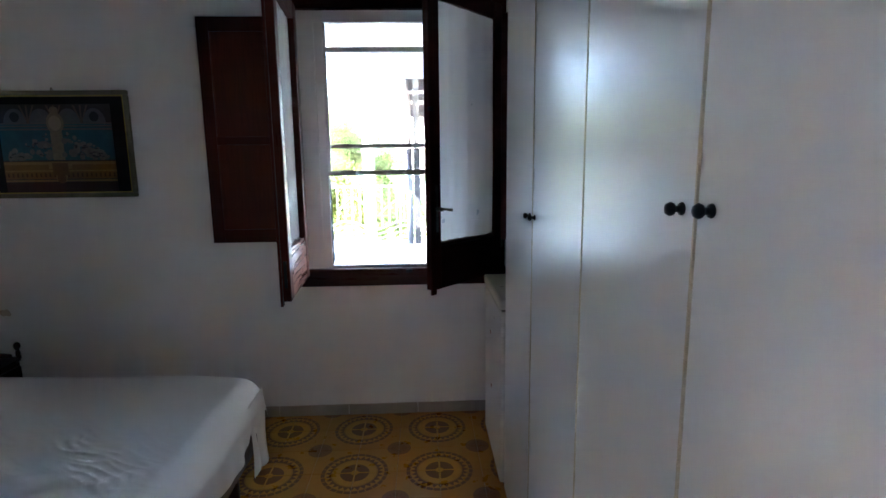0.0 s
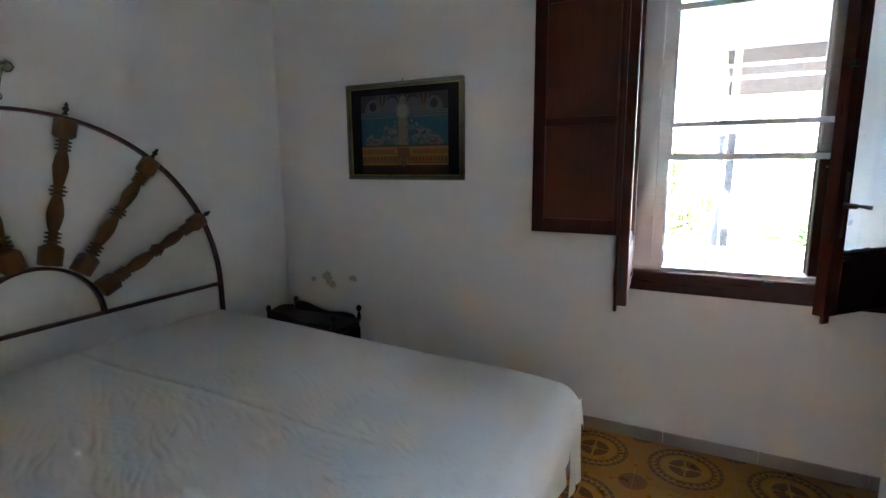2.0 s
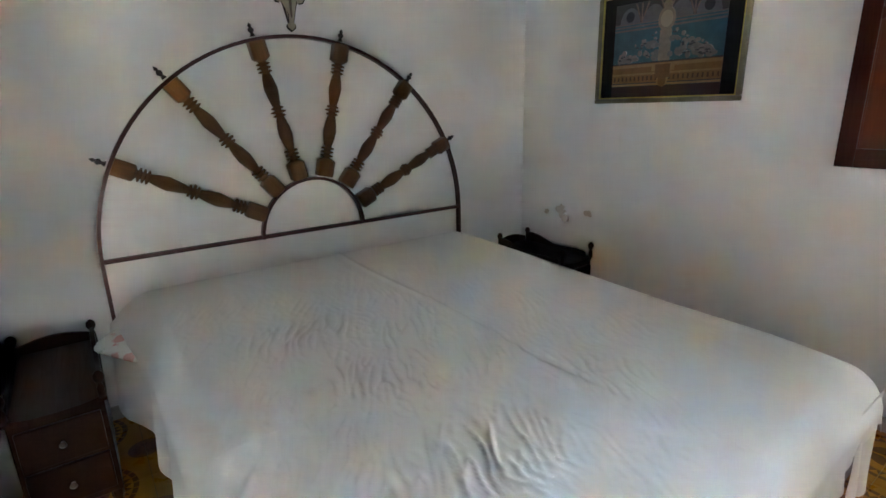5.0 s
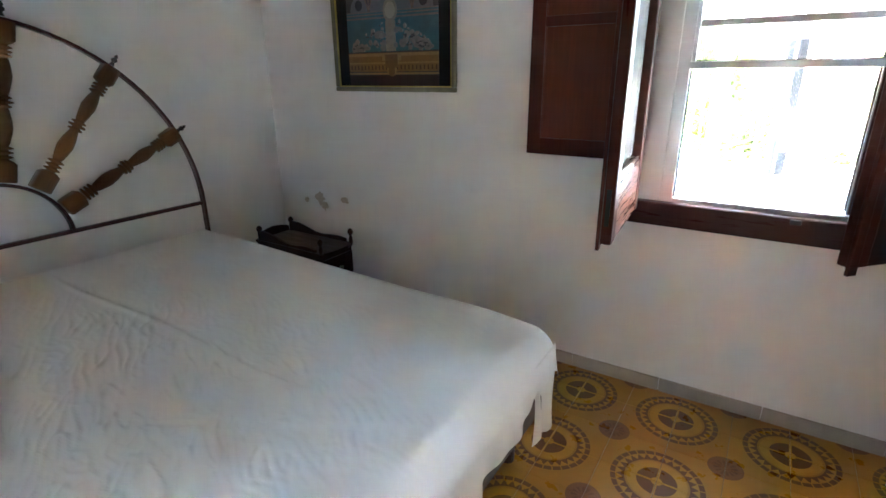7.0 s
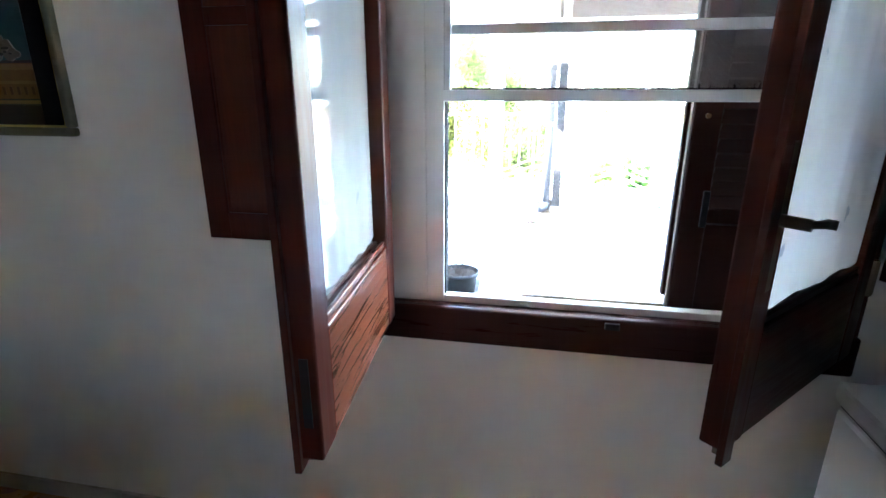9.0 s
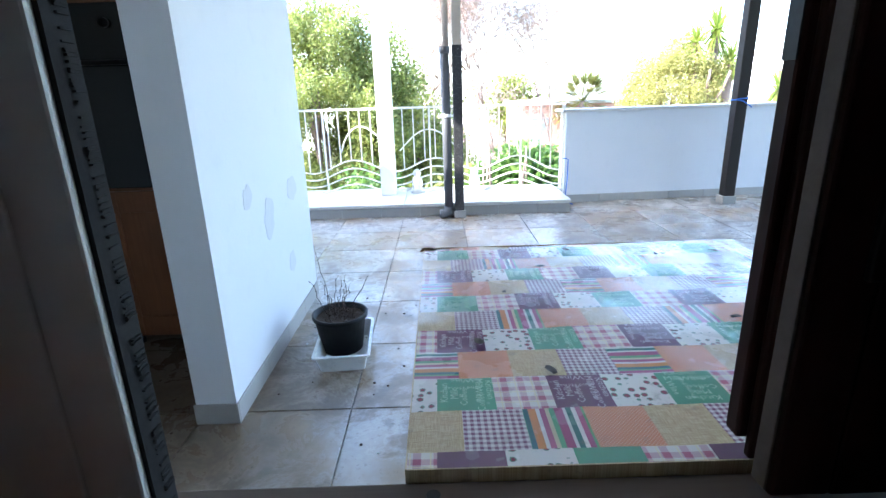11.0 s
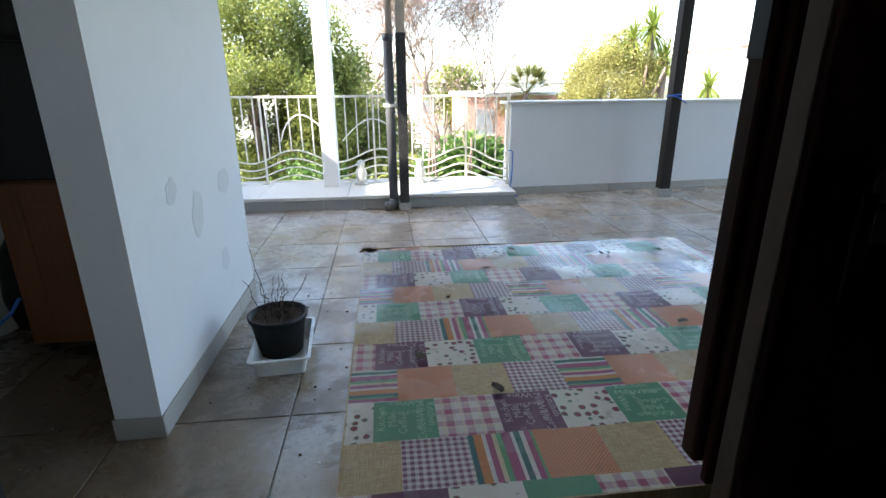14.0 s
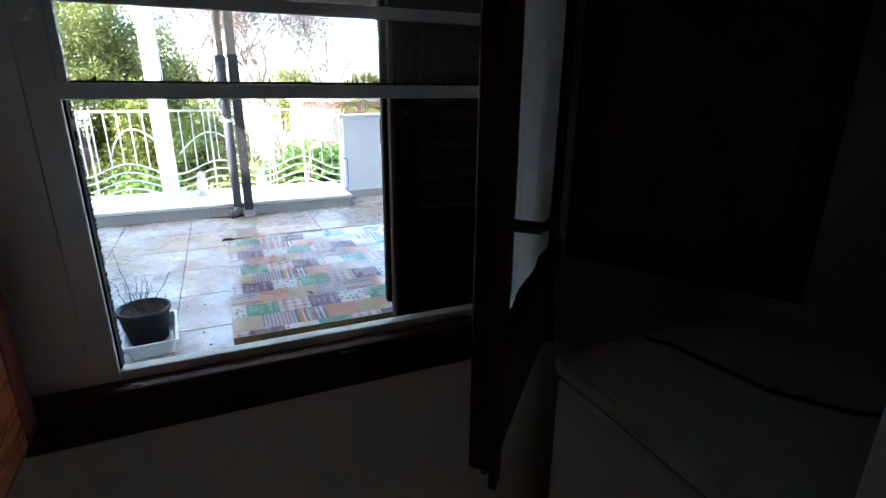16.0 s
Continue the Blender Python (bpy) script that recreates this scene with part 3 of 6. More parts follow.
dp = thing("downpipe", "grey downpipe with a sandy upper length", "downpipe", (0.085, 4.66, TZ))
part("elbow", bm_tube([(-0.075, -0.035, 0.045), (-0.03, -0.02, 0.045), (0.0, -0.005, 0.06), (0.008, 0, 0.11)], 0.045, 14), M_PIPE, dp, smooth=True)
part("lower_pipe", bm_tube([(0.008, 0, 0.10), (0.0, 0, 1.60)], 0.043, 16), M_PIPE, dp, smooth=True)
part("collar", bm_lathe([(0.043, 1.55), (0.050, 1.555), (0.050, 1.605), (0.040, 1.61)], 16), M_PIPE, dp, smooth=True)
part("upper_pipe", bm_tube([(0.012, 0.0, 1.60), (0.012, 0, 2.25), (-0.02, 0, 2.45), (-0.02, 0, 2.59)], 0.030, 14), M_PIPEUP, dp, "sandy upper pipe", smooth=True)
part("bracket", bm_lathe([(0.047, 0.98), (0.050, 0.982), (0.050, 1.005), (0.047, 1.008)], 16), M_ALU, dp, "pale pipe clip")
part("bracket_arm", bm_box(0.04, 0.09, -0.008, 0.008, 0.985, 1.0, 0.002), M_ALU, dp)
p2 = thing("terrace_post", "dark brown flaking square post on a tile foot", "post", (3.03, 4.92, TZ))
part("foot", bm_box(-0.07, 0.07, -0.07, 0.07, 0, 0.085, 0.004), M_SKIRTG, p2, "grey tile foot")
part("shaft", bm_box(-0.055, 0.055, -0.055, 0.055, 0.085, 2.59, 0.005), M_POSTB, p2)
part("cord", bm_tube([(-0.06, -0.06, 1.06), (0.06, -0.06, 1.07), (0.06, 0.06, 1.06), (-0.06, 0.06, 1.05), (-0.062, -0.062, 1.055), (0.0, -0.075, 1.04), (0.10, -0.06, 0.98)], 0.006, 6), M_BLUE, p2, "blue tied cord", smooth=True)
pts = [(1.345, 5.17, 0.55), (1.37, 5.15, 0.555), (1.40, 5.16, 0.54), (1.398, 5.165, 0.30), (1.385, 5.16, 0.15), (1.40, 5.13, 0.075), (1.44, 5.05, 0.07)]
solo("cord", bm_tube(pts, 0.006, 6), M_BLUE, "blue plastic cord hanging at the parapet end", "cord", smooth=True)
bl = thing("hanging_screen", "brown wooden slat screen hung under the roof beam", "screen", (0.05, 4.685, 2.125))
for z0, z1 in ((0.0, 0.18), (0.225, 0.325), (0.365, 0.542)):
    part("slat", bm_box(0, 1.7, -0.012, 0.012, z0, z1, 0.004), M_SLATB, bl)
for x in (0.15, 1.5):
    part("strap", bm_box(x, x + 0.03, 0.012, 0.02, 0, 0.542), M_SLATB, bl)

# ---- outdoor kitchen corner behind the stub wall ----
kc = thing("oven_cabinet", "orange-brown kitchen cabinet with a black built-in oven", "cabinet", (-1.285, 2.02, TZ))
part("body", bm_box(-0.318, 0.318, 0.02, 0.6, 0.06, 1.66, 0.003), M_CAB, kc)
dr = part("door", bm_box(-0.316, 0.316, 0, 0.018, 0.065, 0.80, 0.003), M_CAB, kc)
for a in ((-0.316, -0.215, 0.065, 0.80), (0.215, 0.316, 0.065, 0.80)):
    part("stile", bm_box(a[0], a[1], -0.007, 0.0005, a[2], a[3], 0.003), M_CAB, dr)
for a in ((-0.215, 0.215, 0.065, 0.17), (-0.215, 0.215, 0.70, 0.80)):
    part("rail", bm_box(a[0], a[1], -0.007, 0.0005, a[2], a[3], 0.003), M_CAB, dr)
ov = part("oven", bm_box(-0.30, 0.30, -0.005, 0.02, 0.815, 1.60, 0.005), M_OVEN, kc, "black glass oven front")
part("handle", bm_tube([(-0.25, -0.045, 1.36), (0.25, -0.045, 1.36)], 0.011, 10), M_BLACK, ov, "black oven handle", smooth=True)
for x in (-0.10, 0.10):
    part("knob", bm_lathe([(0, 0), (0.02, 0), (0.018, 0.02), (0, 0.022)], 14, matrix=pose(x, -0.005, 1.52, 90)), M_BLACK, ov, smooth=True)
part("handle", bm_box(-0.02, 0.10, -0.022, -0.006, 0.735, 0.75, 0.003), M_STEEL, dr)
for x in (-0.28, 0.28):
    for y in (0.06, 0.55):
        part("foot", bm_lathe([(0, 0), (0.02, 0), (0.016, 0.06), (0, 0.06)], 10, matrix=Matrix.Translation((x, y, 0))), M_BLACK, kc)
sk = thing("sink_unit", "white ceramic sink on a white pedestal", "sink", (-2.06, 2.12, TZ))
part("pedestal", bm_lathe([(0, 0), (0.17, 0), (0.15, 0.05), (0.11, 0.35), (0.13, 0.68), (0, 0.68)], 20, matrix=Matrix.Translation((0, 0.22, 0))), M_FREEZER, sk, smooth=True)
part("basin", bm_box(-0.30, 0.30, 0, 0.50, 0.66, 0.90, 0.06), M_FREEZER, sk)
solo("bin_bag", bm_lathe([(0, 0), (0.13, 0.0), (0.16, 0.15), (0.14, 0.38), (0.08, 0.48), (0.02, 0.55), (0, 0.55)], 12), M_POT, "black plastic bag standing beside the cabinet", "bag", smooth=True, at=(-1.79, 2.42, TZ))
pts = [(-1.60, 2.0, TZ + 0.30), (-1.63, 1.97, TZ + 0.24), (-1.72, 1.93, TZ + 0.16), (-1.85, 1.90, TZ + 0.08), (-2.0, 1.88, TZ + 0.02), (-2.3, 1.9, TZ + 0.012)]
solo("hose", bm_tube(pts, 0.008, 8), M_BLUE, "thin blue hose hanging to the kitchen floor", "hose", smooth=True)
rg = random.Random(77)
CRUMB = finish("crumb", bm_lathe([(0, 0), (0.006, 0.001), (0.004, 0.004), (0, 0.006)], 6), M_TWIG)
CRUMBW = finish("crumb", bm_lathe([(0, 0), (0.005, 0.001), (0.004, 0.003), (0, 0.004)], 5), M_MARBLE)
lit = thing("litter", "crumbs of soil and plaster on the terrace floor", "litter", kind="stuff")
for k in range(90):
    x, y = (rg.uniform(-2.1, -0.97), rg.uniform(0.9, 1.95)) if k < 55 else (rg.uniform(-0.7, -0.1), rg.uniform(1.1, 2.6))
    piece("crumb", CRUMBW if k % 4 == 0 else CRUMB, lit, x, y, TZ).scale = [rg.uniform(0.5, 1.5)] * 3


# ---- window: frame, sashes, inner shutters, outer shutter ----
win = thing("window_1", "dark mahogany casement window, both sashes swung open", "window", (0, 0, 0), kind="structure")
bm = bm_box(WX0, WX0 + 0.037, -0.022, 0.07, WZ0, WZ1, 0.004)
part("window_frame", bm, M_MAHOG, win)
part("window_frame", bm_box(0.645, WX1, -0.022, 0.07, WZ0, WZ1, 0.004), M_MAHOG, win)
part("window_frame", bm_box(WX0 + 0.037, 0.645, -0.022, 0.07, 2.225, WZ1, 0.004), M_MAHOGX, win)
bm = bm_box(WX0 - 0.005, WX1 + 0.005, -0.030, -0.001, 0.771, 0.868, 0.006)
bm_box(WX0 + 0.001, WX1 - 0.001, -0.001, 0.018, WZ0 + 0.002, 0.866, 0.003, into=bm)
part("window_sill", bm, M_MAHOGX, win)
part("outer_sill", bm_box(WX0 + 0.002, WX1 - 0.002, 0.05, 0.148, 0.8015, 0.832, 0.003), M_SILL, win, "weathered wooden outer sill")
part("bolt_hole", bm_lathe([(0, 0.8315), (0.008, 0.8315), (0.008, 0.8326), (0, 0.8326)], 12, matrix=Matrix.Translation((-0.005, 0.128, 0))), M_BLACK, win)
part("catch", bm_box(0.17, 0.205, -0.039, -0.03, 0.845, 0.862, 0.002), M_BLACK, win, "small dark metal catch")


def build_sash(x, y, turn, inside, rail_mat):
    """inside: +1 if the room face looks to local +y."""
    w, z0, z1, d, zb, st = 0.555, 0.838, 2.232, 0.040, 1.045, 0.066
    h = d / 2
    bm = bm_box(0, st, -h, h, z0, z1, 0.004)
    bm_box(w - st, w, -h, h, z0, z1, 0.004, into=bm)
    bm_box(st, w - st, -h + 0.002, h - 0.002, z1 - 0.08, z1, 0.003, into=bm)
    ob = new("sash", finish("sash", bm, M_MAHOG))
    ob.parent = win
    ob.matrix_basis = pose(x, y, 0, 0, 0, turn)
    part("bottom_rail", bm_box(st, w - st, -h + 0.002, h - 0.002, z0, zb, 0.004), rail_mat, ob, "varnished bottom rail")
    bead = bm_box(st, w - st, -h + 0.006, -0.004, zb, zb + 0.014, 0.003)
    bm_box(st, w - st, 0.004, h - 0.006, zb, zb + 0.014, 0.003, into=bead)
    part("bead", bead, rail_mat, ob)
    part("pane", bm_box(st - 0.004, w - st + 0.004, -0.002, 0.002, zb - 0.004, z1 - 0.076), M_GLASS, ob, "clear glass pane")
    # rebate strip on the meeting edge and a drip bar
    part("meeting_strip", bm_box(w - 0.022, w + 0.010, inside * (h + 0.001) - 0.006, inside * (h + 0.001) + 0.006, z0 - 0.02, z1, 0.002), M_MAHOG, ob)
    for z in (1.02, 2.02):
        part("hinge", bm_lathe([(0.008, z - 0.04), (0.010, z - 0.035), (0.010, z + 0.035), (0.008, z + 0.04)], 10, matrix=Matrix.Translation((-0.006, inside * h, 0))), M_BRASS, ob)
    return ob, w, h


sl, w_, h_ = build_sash(-0.378, -0.035, -85.8, -1, M_WORN)
sr, w_, h_ = build_sash(0.680, -0.035, 180 + 46, 1, M_MAHOGX)
# handle on the right sash
hx, hz = 0.528, 1.225
bm = bm_box(hx - 0.014, hx + 0.014, h_, h_ + 0.006, hz - 0.11, hz + 0.11, 0.002)
hp = part("handle_plate", bm, M_BRASS, sr, "tarnished brass handle plate")
bm = bm_tube([(hx, h_, hz), (hx, h_ + 0.045, hz)], 0.009, 10)
bm_tube([(hx + 0.006, h_ + 0.045, hz + 0.002), (hx - 0.025, h_ + 0.050, hz - 0.001), (hx - 0.058, h_ + 0.050, hz - 0.006)], [0.006, 0.007, 0.010], 10, square=True, into=bm)
part("lever", bm, M_BRASS, hp, "worn metal window lever", smooth=True)
part("keeper", bm_box(0.545, 0.566, h_ - 0.005, h_ + 0.012, 1.665, 1.685, 0.002), M_BLACK, sr)
part("bolt_end", bm_tube([(0.53, 0, 0.84), (0.53, 0, 0.815)], 0.006, 8), M_BRASS, sr)
part("lock_slot", bm_box(w_ - 0.001, w_ + 0.0015, -0.007, 0.007, 0.90, 1.02), M_BLACK, sl)


def inner_shutter(x, y, turn, face):
    w, z0, z1, d = 0.455, 1.03, 2.175, 0.024
    bm = bm_box(0, 0.06, -d / 2, d / 2, z0, z1, 0.003)
    bm_box(w - 0.06, w, -d / 2, d / 2, z0, z1, 0.003, into=bm)
    for a, b in ((z0, z0 + 0.07), (1.545, 1.585), (z1 - 0.07, z1)):
        bm_box(0.06, w - 0.06, -d / 2 + 0.001, d / 2 - 0.001, a, b, 0.002, into=bm)
    ob = new("inner_shutter", finish("inner_shutter", bm, M_MAHOG))
    ob.parent = win
    ob.matrix_basis = pose(x, y, 0, 0, 0, turn)
    for a, b in ((z0 + 0.07, 1.545), (1.585, z1 - 0.07)):
        bm = bm_box(0.056, w - 0.056, -0.004, 0.004, a - 0.004, b + 0.004)
        for q0, q1 in ((0.060, 0.066), (w - 0.066, w - 0.060)):
            bm_box(q0, q1, -0.007, 0.007, a, b, 0.002, into=bm)
        part("panel", bm, M_PANEL, ob, "faded red-brown panel")
    return tagged(ob, "dark panelled inner shutter leaf")


inner_shutter(-0.397, -0.045, 180, 1)
inner_shutter(0.695, -0.085, -60, 1)


def outer_shutter():
    x0, x1, y0, y1, z0, z1 = 0.340, 0.704, 0.098, 0.126, 0.844, 2.26
    bm = bm_box(x0, x0 + 0.062, y0, y1, z0, z1, 0.004)
    bm_box(x1 - 0.062, x1, y0, y1, z0, z1, 0.004, into=bm)
    bm_box(x0 + 0.062, x1 - 0.062, y0, y1, z0, 1.085, 0.003, into=bm)
    bm_box(x0 + 0.062, x1 - 0.062, y0, y1, 2.19, z1, 0.003, into=bm)
    ob = new("outer_shutter", finish("outer_shutter", bm, M_SHUT))
    ob.parent = win
    tagged(ob, "dark brown louvred outer shutter leaf, closed")
    bm = bmesh.new()
    bm_box(-(x1 - x0) / 2 + 0.063, (x1 - x0) / 2 - 0.063, -0.025, 0.025, -0.003, 0.003, 0.0, into=bm)
    bm.transform(Matrix.Rotation(radians(-55), 4, "X"))
    slat = finish("slat", bm, M_SHUT)
    z = 1.105
    while z < 2.18:
        piece("slat", slat, ob, (x0 + x1) / 2, (y0 + y1) / 2, z)
        z += 0.0335
    part("edge_strip", bm_box(x0 - 0.003, x0, y0 + 0.006, y1, z0 + 0.004, z1, 0.001), M_SILL, ob, "paler strip along the free edge")
    fold = bm_box(x0 - 0.004, x0 + 0.060, 0.158, 0.182, z0 + 0.026, z1, 0.004)
    bm_box(x0 + 0.006, x0 + 0.060, 0.146, 0.158, z0 + 0.006, z1, 0.003, into=fold)
    leaf = part("folded_leaf", fold, M_SHUT, ob, "second shutter leaf folded back behind the first")
    for z, hh in ((1.30, 0.030), (2.02, 0.030)):
        part("hinge", bm_box(x0 - 0.0055, x0 - 0.004, 0.160, 0.180, z - hh, z + hh), M_BLACK, leaf, "dark flat hinge")
    part("bolt", bm_box(x0 + 0.045, x0 + 0.060, y0 - 0.008, y0, 1.08, 1.17, 0.002), M_BLACK, ob, "black surface bolt")
    part("knob", bm_lathe([(0, 0), (0.006, 0), (0.006, 0.006), (0, 0.007)], 10, matrix=pose(x0 + 0.03, y0, 1.345, 90)), M_TURNED, ob)


outer_shutter()


# ---- aluminium insect screen in the window ----
sc = thing("insect_screen", "white aluminium insect screen slid partly up", "insect screen", (0, 0.045, 0.84))
SX0, SX1 = -0.238, 0.553
zo = -0.84
bm = bm_box(-0.402, SX0, -0.024, 0.012, 0.858 + zo, 2.226 + zo, 0.003)
bm_box(-0.402, SX0 - 0.045, -0.028, -0.022, 0.882 + zo, 2.226 + zo, 0.002, into=bm)
part("jamb_cover", bm, M_ALU, sc, "wide white ribbed aluminium cover")
part("guide", bm_box(SX1, 0.58, -0.024, 0.012, 0.858 + zo, 2.226 + zo, 0.003), M_ALU, sc)
for k in range(3):
    part("guide_rib", bm_box(0.581 + k * 0.018, 0.595 + k * 0.018, -0.020 + k * 0.004, 0.012, 0.882 + zo, 2.226 + zo, 0.002), M_ALU, sc)
part("bottom_rail", bm_box(SX0, SX1, -0.026, 0.003, 0.858 + zo, 0.883 + zo, 0.003), M_ALU, sc)
part("bottom_track", bm_box(SX0, SX1, 0.003, 0.016, 0.858 + zo, 0.874 + zo, 0.002), M_ALU, sc)
part("top_box", bm_box(SX0, SX1, -0.030, 0.012, 2.165 + zo, 2.226 + zo, 0.004), M_ALU, sc)
part("rail", bm_box(SX0 - 0.006, SX1 + 0.004, -0.024, -0.004, 1.377 + zo, 1.403 + zo, 0.003), M_ALU, sc)
part("rail", bm_box(SX0 + 0.012, SX1 - 0.012, -0.006, 0.010, 1.524 + zo, 1.547 + zo, 0.003), M_ALU, sc)
part("rail", bm_box(SX0 + 0.006, SX1 - 0.006, -0.022, 0.004, 2.020 + zo, 2.046 + zo, 0.003), M_ALU, sc)
part("stile", bm_box(SX0, SX0 + 0.014, -0.022, -0.006, 1.403 + zo, 2.165 + zo, 0.002), M_ALU, sc)
part("stile", bm_box(SX1 - 0.022, SX1, -0.022, -0.006, 1.403 + zo, 2.165 + zo, 0.002), M_ALU, sc)
part("mesh", bm_box(SX0 + 0.012, SX1 - 0.02, -0.0005, 0.0005, 1.40 + zo, 2.17 + zo), M_MESH, sc, "fine grey insect mesh, dusty")
bm = bmesh.new()
rg = random.Random(4)
bm_box(SX0 + 0.01, SX1 - 0.02, -0.010, -0.004, 1.400 + zo, 1.4065 + zo, into=bm)
for k in range(70):
    x = rg.uniform(SX0 + 0.015, SX1 - 0.03)
    bm_box(x, x + 0.0012, -0.010, -0.006, 1.405 + zo, 1.405 + rg.uniform(0.003, 0.010) + zo, into=bm)
part("brush", bm, M_BRUSH, sc, "black brush seal")
bm = bm_box(SX0, SX0 + 0.004, -0.017, 0.011, 0.884 + zo, 1.376 + zo)
for k in range(120):
    z = rg.uniform(0.90, 1.37) + zo
    bm_box(SX0 + 0.005, SX0 + 0.005 + rg.uniform(0.001, 0.003), -0.006, 0.006, z, z + 0.0015, into=bm)
part("brush", bm, M_BRUSH, sc, "black brush seal")


# ---- curtains on the sashes ----
def curtain(label, matrix, side, w, z0, z1, amp, seed):
    rg = random.Random(seed)
    nx, nz = 60, 30
    bm = bmesh.new()
    ph = rg.uniform(0, 6)
    grid = []
    for i in range(nx + 1):
        col = []
        for j in range(nz + 1):
            u, v = i / nx, j / nz
            q = amp * (0.5 + 0.5 * (1 - v)) * (math.sin(u * 17 + ph + 0.8 * math.sin(v * 4 + u * 5)) * 0.6 + math.sin(u * 41 + 2 * ph + math.sin(v * 3)) * 0.25)
            hem = 0.002 * math.sin(u * 40 + ph)
            col.append(bm.verts.new((u * w, side * (0.005 + abs(amp) + q), z0 + (z1 - z0) * v + hem * (1 - v))))
        grid.append(col)
    for i in range(nx):
        for j in range(nz):
            bm.faces.new((grid[i][j], grid[i + 1][j], grid[i + 1][j + 1], grid[i][j + 1]))
    ob = solo("curtain", bm, M_CURTAIN, label, "curtain", "sash curtains", smooth=True)
    ob.matrix_world = matrix
    return ob


curtain("sheer white curtain stretched on the sash with the worn rail", pose(-0.378, -0.035, 0, 0, 0, -85.8) @ pose(0.068, 0, 0), -1, 0.42, 1.068, 2.16, 0.0045, 1)
curtain("sheer white curtain with small blue flowers on the sash", pose(0.680, -0.035, 0, 0, 0, 226) @ pose(0.066, 0, 0), 1, 0.425, 1.068, 2.15, 0.0045, 2)


# ---- bed ----
BX0, BX1, BY0, BY1, BZ = -2.47, -0.45, -2.34, -0.57, 0.528
bed = thing("double_bed", "double bed with a sunburst headboard of turned wood spindles", "bed", (-2.5, -1.5, 0))
hx = 0.0
HZ, RO, RI = 0.71, 0.892, 0.258


def arc(r, z, n, a0=0.0, a1=math.pi):
    return [(hx, r * math.cos(a0 + (a1 - a0) * i / n), z + r * math.sin(a0 + (a1 - a0) * i / n)) for i in range(n + 1)]


def flat_bar(points, half, depth):
    """A square tube flattened into a bar that stands out from the wall."""
    bm = bm_tube(points, half, square=True)
    for v in bm.verts:
        v.co.x *= depth / half
    return bm


part("outer_hoop", flat_bar([(hx, RO, 0.02)] + arc(RO, HZ, 48) + [(hx, -RO, 0.02)], 0.010, 0.020), M_BEDIRON, bed, "oxblood painted iron hoop")
part("inner_hoop", flat_bar(arc(RI, HZ, 24), 0.010, 0.019), M_BEDIRON, bed)
part("crossbar", bm_tube([(hx, -RO, HZ + 0.012), (hx, RO, HZ + 0.004)], 0.012, square=True), M_BEDIRON, bed)
L = 0.615
prof = [(0.0, 0), (0.034, 0), (0.036, 0.005), (0.036, 0.075), (0.030, 0.085), (0.020, 0.09)]
for z in (0.10, 0.118, 0.136):
    prof += [(0.016, z - 0.007), (0.031, z - 0.002), (0.031, z + 0.002), (0.016, z + 0.007)]
prof += [(0.021, 0.155), (0.028, 0.19), (0.031, 0.215), (0.027, 0.25), (0.019, 0.285)]
for z in (0.297, 0.314, 0.331):
    prof += [(0.016, z - 0.007), (0.034 if z == 0.314 else 0.028, z - 0.002), (0.034 if z == 0.314 else 0.028, z + 0.002), (0.016, z + 0.007)]
prof += [(0.019, 0.345), (0.026, 0.385), (0.030, 0.415), (0.025, 0.45), (0.019, 0.475)]
for z in (0.488, 0.504, 0.520):
    prof += [(0.016, z - 0.007), (0.030, z - 0.002), (0.030, z + 0.002), (0.016, z + 0.007)]
prof += [(0.020, 0.532), (0.032, 0.538), (0.034, 0.545), (0.034, L), (0, L)]
spin = bm_lathe(prof, 14)
for v in spin.verts:  # square blocks at both ends
    if v.co.z < 0.078 or v.co.z > 0.5425:
        a = math.atan2(v.co.y, v.co.x)
        k = 1 / max(abs(math.cos(a)), abs(math.sin(a)))
        v.co.x *= min(k, 1.25)
        v.co.y *= min(k, 1.25)
SPIN = finish("spindle", spin, M_TURNED, True)
FIN = finish("finial", bm_lathe([(0, 0), (0.012, 0), (0.008, 0.008), (0.006, 0.014), (0.013, 0.022), (0.012, 0.030), (0.005, 0.036), (0.009, 0.042), (0.004, 0.05), (0, 0.056)], 10), M_BLACK, True)
for k in range(6):
    a = math.pi * (k + 1) / 7
    mx = Matrix.Translation((hx, 0, HZ)) @ Matrix.Rotation(a - math.pi / 2, 4, "X")
    sp = new("spindle", SPIN)
    sp.parent = bed
    sp.matrix_basis = mx @ pose(0.012, 0, RI + 0.012)
    fn = new("finial", FIN)
    fn.parent = sp
    fn.matrix_basis = pose(-0.012, 0, L + 0.020)
for y in (-0.80, 0.76):
    part("side_rail", bm_box(0.03, 1.989, y, y + 0.04, 0.22, 0.30, 0.004), M_BEDIRON, bed)
part("foot_rail", bm_box(1.99, 2.03, -0.80, 0.80, 0.22, 0.30, 0.004), M_BEDIRON, bed)
for x in (0.06, 1.93):
    for y in (-0.74, 0.74):
        part("leg", bm_tube([(x, y, 0), (x, y, 0.22)], 0.025, 12), M_BEDIRON, bed)
mat_ = solo("mattress", bm_box(BX0 + 0.02, BX1 - 0.15, BY0 + 0.04, BY1 - 0.04, 0.30, BZ - 0.012, 0.05), M_SHEET, "pale mattress covered by the sheet", "mattress")


